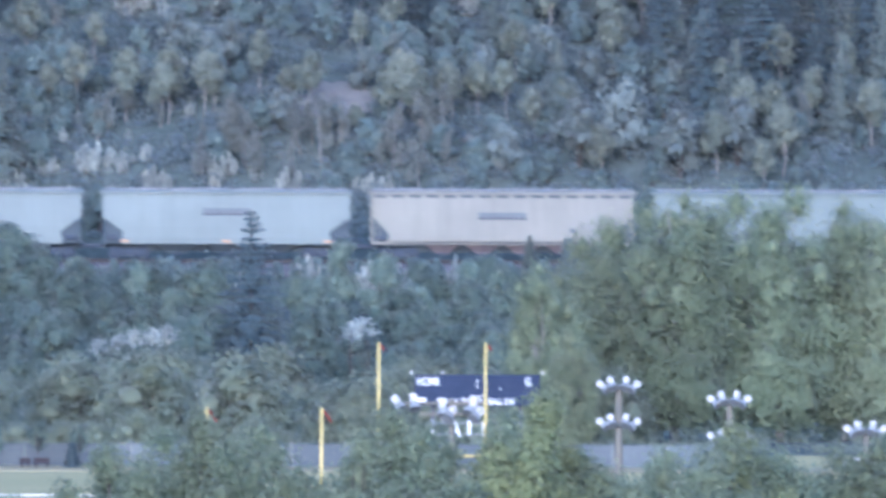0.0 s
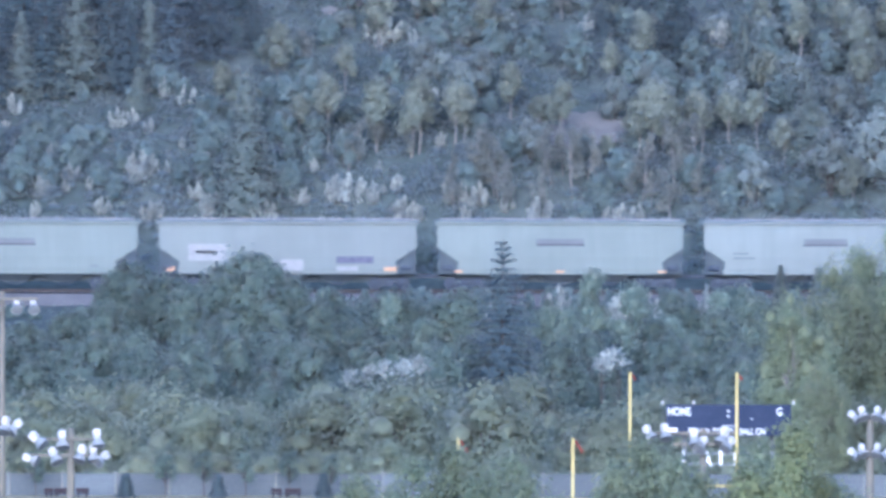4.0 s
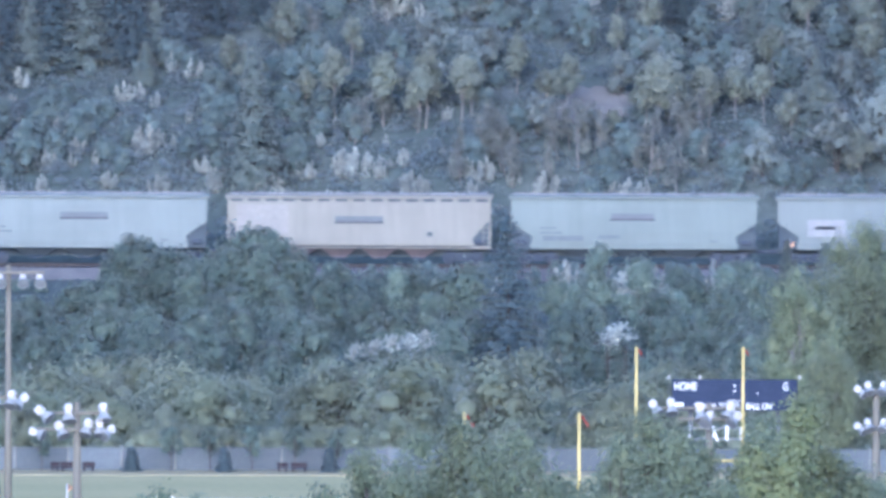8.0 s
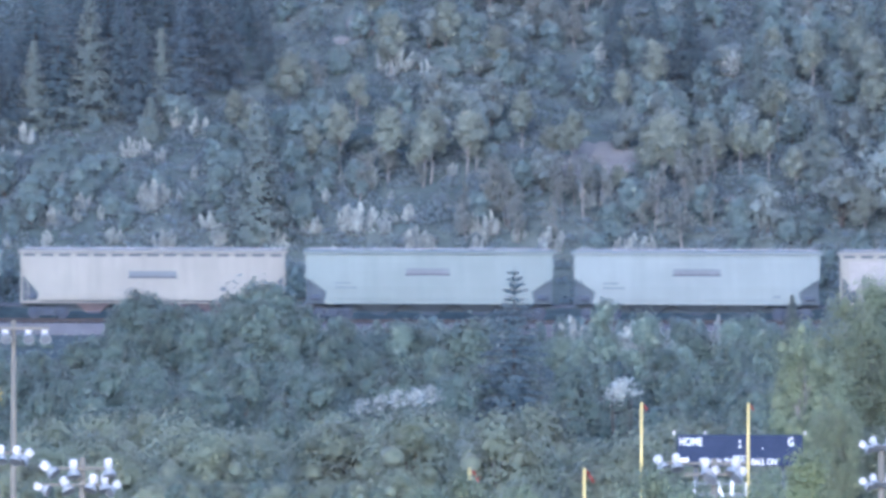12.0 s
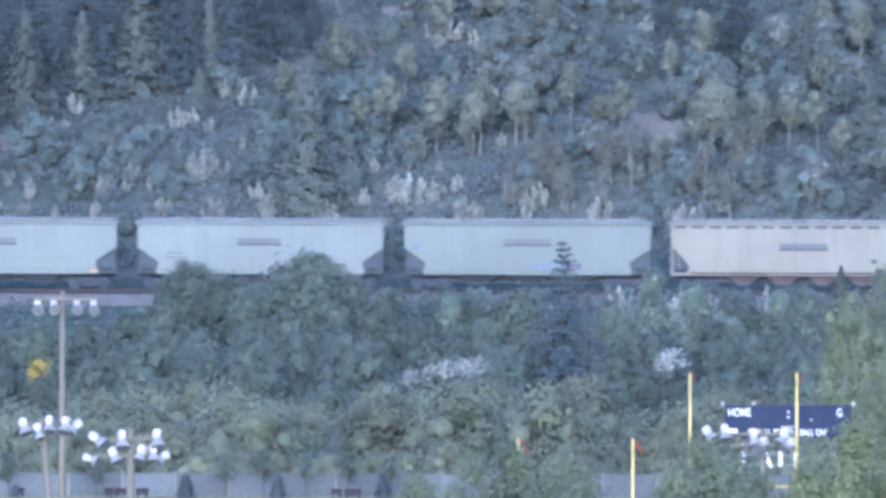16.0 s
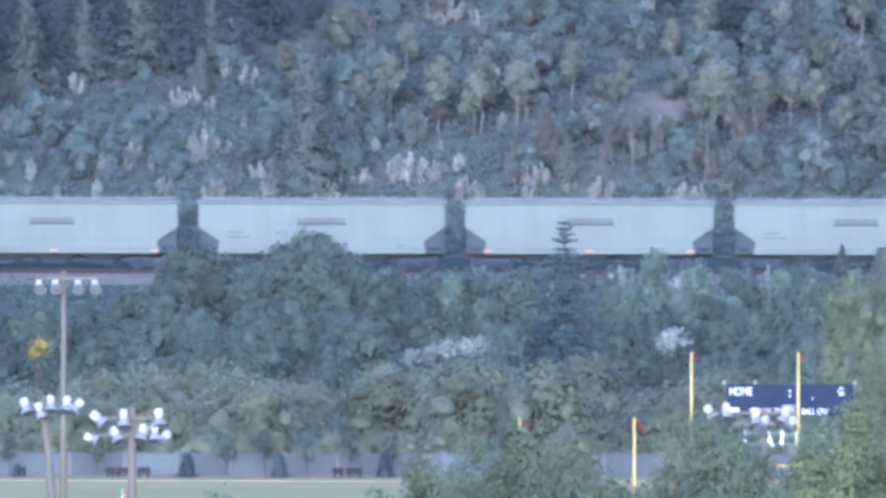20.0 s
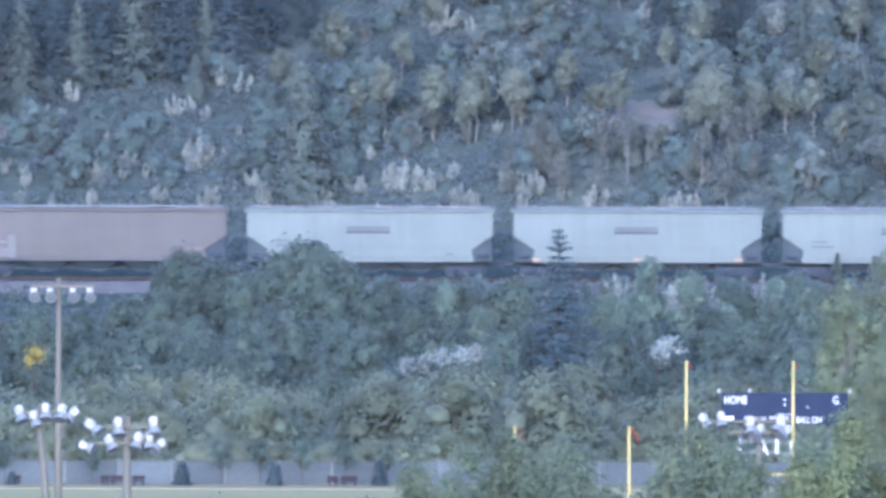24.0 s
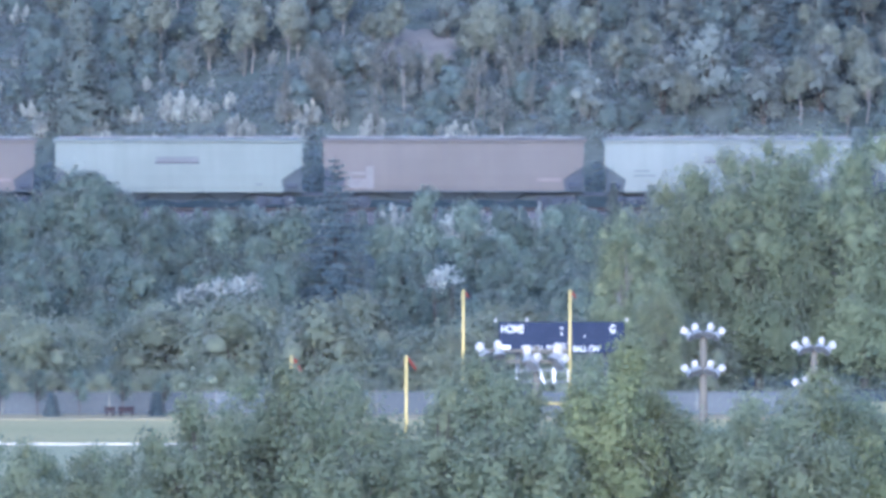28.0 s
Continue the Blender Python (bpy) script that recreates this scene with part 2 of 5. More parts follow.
def child(name, me, parent, label="", loc=(0, 0, 0)):
    ob = new(name, me)
    ob.parent = parent
    ob.location = loc
    if label:
        ob["label"] = label
    return ob


def bm_mesh(name, bm, mat, smooth=False):
    me = bpy.data.meshes.new(name)
    bmesh.ops.recalc_face_normals(bm, faces=bm.faces)
    bm.to_mesh(me)
    bm.free()
    me.materials.append(mat)
    if smooth:
        me.polygons.foreach_set("use_smooth", [True] * len(me.polygons))
    return me


def part(name, bm, mat, parent, label="", loc=(0, 0, 0), smooth=False):
    return child(name, bm_mesh(name, bm, mat, smooth), parent, label, loc)


def add_box(bm, cx, cy, cz, sx, sy, sz, turn=None, bevel=0.0):
    r = bmesh.ops.create_cube(bm, size=1.0)
    vs = r["verts"]
    bmesh.ops.scale(bm, vec=(sx, sy, sz), verts=vs)
    if bevel:
        es = list({e for v in vs for e in v.link_edges})
        out = bmesh.ops.bevel(bm, geom=es, offset=bevel, segments=1, affect="EDGES")
        vs = list({v for f in out["faces"] for v in f.verts})
    if turn:
        bmesh.ops.rotate(bm, cent=(0, 0, 0), matrix=turn.to_3x3(), verts=vs)
    bmesh.ops.translate(bm, vec=(cx, cy, cz), verts=vs)
    return vs


def box(sx, sy, sz, cx=0, cy=0, cz=0, bevel=0.0):
    bm = bmesh.new()
    add_box(bm, cx, cy, cz, sx, sy, sz, None, bevel)
    return bm


def tube(points, radii, sides=8):
    """A tapered, bent tube: verts and faces."""
    pts = [Vector(p) for p in points]
    verts, faces = [], []
    for i, p in enumerate(pts):
        d = (pts[min(i + 1, len(pts) - 1)] - pts[max(i - 1, 0)]).normalized()
        a = d.orthogonal().normalized()
        b = d.cross(a)
        for k in range(sides):
            w = 2 * math.pi * k / sides
            verts.append(tuple(p + (a * math.cos(w) + b * math.sin(w)) * radii[i]))
    for i in range(len(pts) - 1):
        for k in range(sides):
            k2 = (k + 1) % sides
            faces.append((i * sides + k, i * sides + k2, (i + 1) * sides + k2, (i + 1) * sides + k))
    faces.append(tuple(range(sides - 1, -1, -1)))
    faces.append(tuple((len(pts) - 1) * sides + k for k in range(sides)))
    return verts, faces


def tubes(name, specs, mat, sides=6):
    verts, faces = [], []
    for pts, rad in specs:
        v, f = tube(pts, rad, sides)
        o = len(verts)
        verts += v
        faces += [tuple(i + o for i in q) for q in f]
    return raw(name, verts, faces, mat, True)


BALL = []


def crown_filler(blobs, rng, fit=1.0, size=0.8):
    """Solid lumps added inside a crown so leaf gaps don't look dark: vertices, triangles and normals."""
    if not BALL:
        bm = bmesh.new()
        bmesh.ops.create_icosphere(bm, subdivisions=1, radius=1.0)
        bm.verts.index_update()
        BALL.append(np.array([v.co[:] for v in bm.verts]))
        BALL.append(np.array([[v.index for v in f.verts] for f in bm.faces]))
        bm.free()
    unit, tris = BALL
    vs, fs, ns = [], [], []
    for i, b in enumerate(blobs):
        k = size * (1 + 0.16 * rng.normal(size=(len(unit), 1)).clip(-1.5, 1.5))
        vs.append((np.array(b[:3]) + unit * np.array(b[3:6]) * k) * np.array((1, 1, fit)))
        fs.append(tris + i * len(unit))
        ns.append(unit)
    v = np.concatenate(vs)
    v[:, 2] = np.maximum(v[:, 2], 0.05)
    return v, np.concatenate(fs), np.concatenate(ns)


def leaves(name, centres, sizes, mat, rng, up=0.4, flat=0.6, out=None, bias=1.9, core=None):
    """Many small pointed leaves, one at each centre, facing more or less away from the heart of the plant."""
    n = len(centres)
    nor = rng.normal(size=(n, 3)) * 0.6
    nor[:, 2] = np.abs(nor[:, 2]) * (1 + up)
    if out is not None:
        nor += out * (bias if np.isscalar(bias) else bias[:, None])
    nor /= np.linalg.norm(nor, axis=1)[:, None] + 1e-9
    t = np.cross(nor, rng.normal(size=(n, 3)))
    t /= np.linalg.norm(t, axis=1)[:, None] + 1e-9
    s = np.cross(nor, t)
    sz = np.asarray(sizes)[:, None]
    w = s * sz * flat * 0.62
    p = np.stack([centres - t * sz * 0.42 + w, centres - t * sz * 0.42 - w, centres + t * sz * 0.68], 1).reshape(-1, 3)
    tri = np.arange(3 * n)
    if out is not None:
        # neighbouring leaves share the soft shading of their clump
        sn = nor * 0.18 + out * 0.9 + np.array((0, 0, 0.3))
        sn /= np.linalg.norm(sn, axis=1)[:, None] + 1e-9
        sn = np.repeat(sn, 3, 0)
    if core is not None:
        cn = core[2] * 0.9 + np.array((0, 0, 0.3))
        sn = np.concatenate([sn, cn / np.linalg.norm(cn, axis=1)[:, None]])
        tri = np.concatenate([tri, core[1].ravel() + 3 * n])
        p = np.concatenate([p, core[0]])
    count = len(tri) // 3
    me = bpy.data.meshes.new(name)
    me.vertices.add(len(p))
    me.loops.add(3 * count)
    me.polygons.add(count)
    me.vertices.foreach_set("co", p.ravel())
    me.loops.foreach_set("vertex_index", tri)
    me.polygons.foreach_set("loop_start", np.arange(0, 3 * count, 3))
    me.materials.append(mat)
    me.polygons.foreach_set("use_smooth", [True] * count)
    me.update(calc_edges=True)
    if out is not None:
        me.normals_split_custom_set_from_vertices(sn.tolist())
    return me


# ---- ground ----
TRACK_Y, RAIL_Z = 1967.0, 3.49


def terrain(x, y):
    """Height of the land: the playing field, a scrubby dip, the railway bank, the hillside; the camera's own hill in front."""
    def ease(a, b, v):
        u = min(max((v - a) / (b - a), 0.0), 1.0)
        return u * u * (3 - 2 * u)
    z = -0.02
    z -= 1.6 * ease(1700, 1800, y) * (1 - ease(1880, 1950, y))
    z += 2.5 * ease(1925, 1957, y)
    if y > 1972:
        up = y - 1974
        z += 0.52 * max(up, 0) * ease(1972, 1990, y)
        z += 0.9 * math.sin(x * 0.11 + up * 0.05) * ease(1980, 2010, y) + 0.5 * math.sin(x * 0.31 + 1.7 + up * 0.2) * ease(1980, 2010, y)
        if up > 260:
            z -= 0.52 * (up - 260) * 0.75
    if y < 420:
        z += 53.5 * (1 - ease(15, 420, y))
    return z


def make_ground():
    xs = [-2600, -1500, -800, -420, -250, -160] + list(np.arange(-110, 111, 5.0)) + [160, 250, 420, 800, 1500, 2600]
    ys = [-1500, -500, 0, 60] + list(np.arange(150, 1700, 50.0)) + list(np.arange(1700, 1960, 8.0)) + list(np.arange(1960, 2100, 3.0)) + list(np.arange(2100, 2400, 25.0)) + [2500, 2800, 3300, 4000, 4900]
    verts = [(x, y, terrain(x, y) + (0.25 * noise.noise((x * 0.2, y * 0.2, 0)) if y > 1985 else 0)) for y in ys for x in xs]
    w = len(xs)
    faces = [(j * w + i, j * w + i + 1, (j + 1) * w + i + 1, (j + 1) * w + i) for j in range(len(ys) - 1) for i in range(w - 1)]
    ob = new("ground", raw("ground", verts, faces, M_GROUND, True))
    tagged(ob, "rough earth with low grass, rising into a hillside", "ground", kind="structure")


make_ground()


def slab(name, label, mat, x0, x1, y0, y1, top, thick=0.3):
    ob = new(name, bm_mesh(name, box(x1 - x0, y1 - y0, thick, (x0 + x1) / 2, (y0 + y1) / 2, top - thick / 2), mat))
    return tagged(ob, label, name.replace("_", " "), kind="structure")


slab("grass", "dry mown grass verge behind the playing field", M_GRASS, -70, 70, 1620.4, 1690, 0.02)
slab("turf", "pale green synthetic turf of the playing field", M_TURF, -40, 60, 1455, 1620, 0.03)
slab("sand", "pale sandy strip at the foot of the fence", M_DIRT, -70, 70, 1660, 1667.2, 0.06, 0.2)
slab("kerb", "low white kerb edging the turf", M_KERB, -14.4, 34, 1620, 1620.4, 0.13, 0.35)
slab("kerb_end", "squat white end block of the kerb", M_KERB, -15.6, -14.4, 1619.8, 1620.6, 0.24, 0.45)
slab("path", "pale sandy path beside the turf", M_DIRT, -40, -18.3, 1604, 1617, 0.06, 0.2)


def make_track():
    # embankment of ballast with shoulders
    prof = [(-4.6, -3.4), (-2.1, -0.24), (7.5, -0.24), (10.0, -3.4)]
    verts, faces = [], []
    xs = np.arange(-330, 331, 6.0)
    for x in xs:
        for y, z in prof:
            verts.append((x, TRACK_Y + y, RAIL_Z + z + 0.04 * noise.noise((x * 0.4, y, 3))))
    for i in range(len(xs) - 1):
        for k in range(3):
            a = i * 4 + k
            faces.append((a, a + 4, a + 5, a + 1))
    bed = tagged(new("ballast_bed", raw("ballast_bed", verts, faces, M_BALLAST)), "grey crushed-stone ballast bed of the railway", "ballast", kind="structure")
    track = tagged(new("railway_track", None), "rusty steel rails on dark wooden sleepers", "railway track", kind="structure")
    for side in (-0.75, 0.75):
        bm = bmesh.new()
        add_box(bm, 0, 0, -0.02, 640, 0.07, 0.04)
        add_box(bm, 0, 0, -0.09, 640, 0.02, 0.10)
        add_box(bm, 0, 0, -0.155, 640, 0.14, 0.03)
        part("rail", bm, M_RAIL, track, "", (0, TRACK_Y + side, RAIL_Z))
    tie = bm_mesh("tie", box(0.23, 2.6, 0.2, 0, 0, 0, 0.02), M_TIE)
    for i in range(240):
        child("tie", tie, track, "", (-72 + i * 0.6, TRACK_Y, RAIL_Z - 0.30))


make_track()


# ---- plants ----
def blob_points(blobs, n, rng, clump=0.35, per=22, shell=0.72, crest=0.0):
    """Leaf places in clumps over and inside egg-shaped masses; crest: how much denser the crown is towards its top."""
    vol = np.array([b[3] * b[4] * b[5] for b in blobs]) ** 0.75
    high = np.array([b[2] for b in blobs])
    vol = vol * ((1 - crest) + crest * 3 * (high / high.max()) ** 3)
    k = max(1, n // per)
    pick = rng.choice(len(blobs), size=k, p=vol / vol.sum())
    B = np.array(blobs)[pick]
    d = rng.normal(size=(k, 3))
    d /= np.linalg.norm(d, axis=1)[:, None]
    r = shell + (1 - shell) * rng.random(k) ** 0.5
    r *= 1 + 0.16 * rng.normal(size=k).clip(-1, 1.4)
    c = B[:, :3] + d * B[:, 3:6] * r[:, None]
    pts = np.repeat(c, per, 0) + rng.normal(size=(k * per, 3)) * clump
    return pts, np.repeat(d, per, 0)


def broadleaf(name, label, cat, height, spread, blobs, n, leaf, mat, bark, seed, trunk_r=0.16, clump=0.35, stems=1, group="", crest=0.0, gappy=False):
    """A leafy tree or bush: trunk with limbs reaching into the masses of the crown."""
    rng = np.random.default_rng(seed)
    ob = tagged(new(name), label, cat, group)
    specs = []
    for sidx in range(stems):
        a = rng.random() * 6.28
        off = 0 if stems == 1 else 0.25 * spread
        top = Vector((math.cos(a) * off, math.sin(a) * off, height * 0.86))
        pts = [Vector((math.cos(a) * off * 0.15, math.sin(a) * off * 0.15, -0.4))]
        for q in (0.3, 0.6, 1.0):
            pts.append(top * q + Vector((rng.normal() * 0.03 * height, rng.normal() * 0.03 * height, 0)))
        specs.append((pts, [trunk_r * 1.2, trunk_r * 0.85, trunk_r * 0.55, trunk_r * 0.12]))
        for b in blobs[sidx::stems if stems == 1 else 2 * stems]:
            base = pts[1].lerp(pts[2], rng.random())
            tip = Vector(b[:3])
            midp = base.lerp(tip, 0.5) + Vector((rng.normal() * 0.15, rng.normal() * 0.15, -0.1 * spread * 0.3))
            specs.append(([base, midp, tip], [trunk_r * 0.42, trunk_r * 0.25, trunk_r * 0.06]))
    pts, out = blob_points(blobs, n, rng, clump, crest=crest)
    fit = height / np.percentile(pts[:, 2], 99.7)
    pts[:, 2] = np.maximum(pts[:, 2] * fit, 0.05)
    specs = [([(q[0], q[1], q[2] * fit if q[2] > 0 else q[2]) for q in pp], rr) for pp, rr in specs]
    child("trunk", tubes("trunk", specs, bark, 6 if stems == 1 else 4), ob)
    sizes = leaf * (0.7 + 0.7 * rng.random(len(pts))) * (1 + 1.6 * crest * (1 - np.clip(pts[:, 2] / height, 0, 1)))
    child("crown", leaves("crown", pts, sizes, mat, rng, 0.4, 0.7, out, 3.0, crown_filler(blobs, rng, fit, 0.42 if gappy else 0.6 if len(blobs) > 30 else 0.63)), ob)
    return ob


def leader_blobs(rng, height, spread, count, low):
    """Crown of a tall tree: several upright leaders of uneven height, each a tapering column of leaf masses."""
    out, k = [], max(4, count // 8)
    for j in range(k):
        a, r = 6.28 * j / k + rng.normal() * 0.4, spread * (0.0 if j == 0 else rng.uniform(0.35, 0.8))
        top = height * (1.0 if j == 0 else rng.uniform(0.78, 0.99) - 0.12 * r / spread)
        steps = count // k
        for i in range(steps):
            q = low + (1 - low) * (i + 0.6) / steps
            fat = spread * (0.17 + 0.26 * (1 - q) + 0.06 * rng.random())
            wob = rng.normal(size=2) * spread * 0.13
            grow = 0.45 + 0.55 * min(1, q * 1.6)
            out.append((r * math.cos(a) * grow + wob[0], r * math.sin(a) * grow + wob[1], top * q * 0.96, fat, fat, fat * rng.uniform(1.0, 1.5)))
    return out


def tree_blobs(rng, height, spread, count, low=0.3, egg=1.0):
    if count > 30:
        return leader_blobs(rng, height, spread, count, low)
    out = []
    for i in range(count):
        q = low + (1 - low) * (i + 0.5) / count
        w = spread * (math.sin(math.pi * min(0.98, (q - low) / (1 - low) * 0.8 + 0.2)) ** 0.7)
        a = rng.random() * 6.28
        r = w * (0.15 + 0.55 * rng.random())
        size = spread * (0.34 + 0.2 * rng.random())
        out.append((math.cos(a) * r, math.sin(a) * r, height * q * 0.93, size, size, size * (0.8 + 0.4 * rng.random()) * egg))
    return out


def spruce(name, label, height, radius, mat, seed, sparse=1.0, group="", blunt=0.14):
    """A conifer: straight trunk, whorls of drooping boughs with needle sprays, an open tip."""
    rng = np.random.default_rng(seed)
    ob = tagged(new(name), label, "spruce tree", group)
    specs, cen, siz = [([(0, 0, -0.4), (0.03, 0, height * 0.5), (0, 0.02, height)], [height * 0.016, height * 0.009, 0.012])], [], []
    z = height * 0.05
    while z < height * 0.985:
        q = z / height
        reach = radius * (1 - q) ** 0.95 * (0.7 + 0.6 * rng.random()) + blunt * (0.4 + 0.6 * min(1, (1 - q) * 9))
        k = 5 if blunt > 0.2 and q > 0.84 else int(5 + 4 * (1 - q))
        a0 = rng.random() * 6.28
        for i in range(k):
            if rng.random() > sparse:
                continue
            a = a0 + 6.283 * i / k + rng.normal() * 0.15
            L = reach * (0.7 + 0.45 * rng.random())
            open_tip = blunt > 0.2 and q > 0.84
            if open_tip:
                L = (0.1 + 0.5 * (1 - q) * height) * (0.75 + 0.4 * rng.random())
            rise = 0.25 * L * (q - 0.25) + (0.3 * L if open_tip else 0)
            tip = Vector((math.cos(a) * L, math.sin(a) * L, z + rise - 0.12 * L))
            specs.append(([(0, 0, z), (tip.x * 0.5, tip.y * 0.5, z + rise * 0.7), tuple(tip)], [0.03, 0.02, 0.006]))
            m = int(16 + 25 * L)
            f = rng.random(m) ** 0.7
            base = np.array((0, 0, z))
            p = base + (np.array(tip) - base) * f[:, None] + rng.normal(size=(m, 3)) * np.array((0.14, 0.14, 0.06)) * (0.5 + L * 0.5) * (0.45 if open_tip else 1.0)
            p[:, 2] -= 0.05 * rng.random(m)
            cen.append(p)
            siz.append(0.12 + 0.1 * rng.random(m))
        z += height * (0.03 + 0.01 * rng.random())
    child("trunk", tubes("trunk", specs, M_BARK, 3), ob)
    cen = np.concatenate(cen)
    out = cen * np.array((1, 1, 0)) / (np.linalg.norm(cen[:, :2], axis=1)[:, None] + 0.05)
    child("needles", leaves("needles", cen, np.concatenate(siz), mat, rng, 0.3, 0.5, out, 1.1), ob)
    return ob


def birch(name, label, height, seed, leafy=1.0, lean=0.0, group=""):
    """A thin pale-barked tree: bare lower stem, sparse crown in tufts."""
    rng = np.random.default_rng(seed)
    ob = tagged(new(name), label, "birch tree", group)
    top = Vector((lean * height, 0, height))
    pts = [Vector((0, 0, -0.4)), top * 0.35 + Vector((0.05, 0, 0)), top * 0.7 + Vector((rng.normal() * 0.08, 0.05, 0)), top]
    specs = [(pts, [0.08, 0.065, 0.045, 0.012])]
    blobs = []
    for i in range(9):
        q = 0.32 + 0.68 * i / 8
        base = top * q
        a = rng.random() * 6.28
        L = (0.9 - 0.5 * q) * (0.7 + 0.6 * rng.random())
        tip = base + Vector((math.cos(a) * L, math.sin(a) * L, 0.45 * L))
        specs.append(([base, base.lerp(tip, 0.5) + Vector((0, 0, -0.05)), tip], [0.03, 0.02, 0.005]))
        blobs.append((*tip, 0.34, 0.34, 0.42))
    child("trunk", tubes("trunk", specs, M_BIRCH, 6), ob)
    n = int(520 * leafy)
    if n > 20:
        p, out = blob_points(blobs, n * 2, rng, 0.18, 8)
        child("crown", leaves("crown", p, 0.15 + 0.1 * rng.random(len(p)), L_BIRCH, rng, out=out), ob)
    return ob


def plume_bush(name, label, height, spread, count, seed):
    """A pale bush of a few upright, pointed plumes of different height on thin stems."""
    rng = np.random.default_rng(seed)
    ob = tagged(new(name), label, "bush", "pale bushes on the hillside")
    specs, pts, outs = [], [], []
    for i in range(count):
        a, r = rng.random() * 6.28, spread * (i / count) ** 0.5
        foot = Vector((0.3 * r * math.cos(a), 0.3 * r * math.sin(a), -0.2))
        tip = Vector((r * math.cos(a), r * math.sin(a), height * (1.0 if i == 0 else rng.uniform(0.35, 0.95))))
        specs.append(([foot, foot.lerp(tip, 0.5), tip], [0.03, 0.02, 0.006]))
        m = 120
        f = 0.25 + 0.75 * rng.random(m) ** 0.8
        bend = 0.35 * height * rng.normal(size=3) * np.array((0.5, 0.5, 0.1)) * f[:, None] * (1 - f[:, None])
        side = rng.normal(size=(m, 3)) * np.array((0.19, 0.19, 0.12)) * (1.25 - f[:, None])
        pts.append(np.array(foot) + (np.array(tip) - np.array(foot)) * f[:, None] + side + bend)
        outs.append(side / (np.linalg.norm(side, axis=1)[:, None] + 1e-6))
    child("stem", tubes("stem", specs, M_BIRCH, 4), ob)
    p = np.concatenate(pts)
    child("crown", leaves("crown", p, 0.09 + 0.09 * rng.random(len(p)), L_SILVER, rng, 0.4, 0.6, np.concatenate(outs), 1.2), ob)
    return ob


def spread_copies(protos, spots, lean=0.0):
    """First spot takes the model itself, later ones its copies: x, y, turn, scale, kind."""
    own = {}
    for x, y, turn, sc, k in spots:
        m = Matrix.Translation((x, y, terrain(x, y) - 0.05)) @ Matrix.Rotation(lean * math.sin(turn * 7.0), 4, "Y") @ Matrix.Rotation(turn, 4, "Z") @ Matrix.Diagonal((sc, sc, sc, 1))
        if k in own:
            copy_thing(protos[k], m)
        else:
            own[k] = m
    for k, m in own.items():
        protos[k].matrix_basis = m


# models

def make_models(name, label, cat, hs, spread, count, n, leaf, mat, bark, seed, low=0.3, trunk=0.16, clump=0.3, stems=1, group="", crest=0.0):
    out = []
    for i, h in enumerate(hs):
        rr = np.random.default_rng(seed + i)
        out.append(broadleaf(name, label, cat, h, spread[i], tree_blobs(rr, h, spread[i], count, low), n, leaf, mat, bark, seed + 50 + i, trunk, clump, stems, group, crest, count < 9))
    return out


POPLARS = make_models("poplar_tree", "broad green poplar with pale limbs showing through the crown", "poplar tree", (14.0, 13.4, 14.4), (3.3, 3.0, 3.6), 64, 34000, 0.16, L_POPLAR, M_BIRCH, 100, 0.18, 0.22, 0.34, 1, "poplars beside the field", 0.3)
PARK = make_models("maple_tree", "leafy green tree in front of the playing field", "deciduous tree", (12.5, 13.0, 12.0), (2.6, 2.9, 2.4), 48, 17000, 0.155, L_POPLAR, M_BARK, 200, 0.25, 0.2, 0.30, 1, "trees before the field", 0.8)
YOUNG = make_models("ash_tree", "yellow-green leafy tree in front of the scoreboard", "deciduous tree", (13.5, 13.0), (2.0, 2.5), 34, 17000, 0.155, L_YOUNG, M_BARK, 300, 0.25, 0.16, 0.28, 1, "trees before the field", 0.8)
WILLOWS = make_models("willow_shrub", "rounded olive-green willow shrub", "shrub", (2.6, 2.9, 2.3), (1.9, 1.6, 2.1), 14, 4700, 0.16, L_WILLOW, M_BARK, 400, 0.1, 0.06, 0.2, 3, "willow thicket")
ALDERS = make_models("alder_bush", "dense dark blue-green alder bush", "bush", (4.2, 3.6, 4.8, 3.2), (1.8, 2.0, 1.7, 1.5), 14, 3600, 0.195, L_ALDER, M_BARK, 500, 0.12, 0.08, 0.22, 3, "bushes below the railway")
SILVERS = [plume_bush("silverberry_bush", "pale bush with upright plumes of silvery leaves", h, w, k, 600 + i) for i, (h, w, k) in enumerate(((1.6, 0.75, 7), (2.1, 0.7, 6), (1.2, 0.8, 9)))]
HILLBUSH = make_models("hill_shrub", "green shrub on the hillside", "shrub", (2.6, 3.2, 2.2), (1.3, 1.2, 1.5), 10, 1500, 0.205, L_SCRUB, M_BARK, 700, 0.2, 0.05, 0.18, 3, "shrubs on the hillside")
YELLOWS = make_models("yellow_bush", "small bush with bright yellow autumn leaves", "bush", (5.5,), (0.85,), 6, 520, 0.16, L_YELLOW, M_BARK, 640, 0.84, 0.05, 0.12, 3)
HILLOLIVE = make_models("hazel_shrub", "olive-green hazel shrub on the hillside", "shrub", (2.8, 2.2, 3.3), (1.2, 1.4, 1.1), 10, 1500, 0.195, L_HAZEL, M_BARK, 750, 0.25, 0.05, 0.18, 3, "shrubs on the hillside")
BANKBUSH = make_models("bank_shrub", "low shrub, hazed grey-green, beside the railway bank", "shrub", (2.4, 2.8, 2.2), (1.3, 1.2, 1.4), 10, 1100, 0.2, L_SCRUB, M_BARK, 770, 0.2, 0.05, 0.18, 3, "shrubs along the railway")
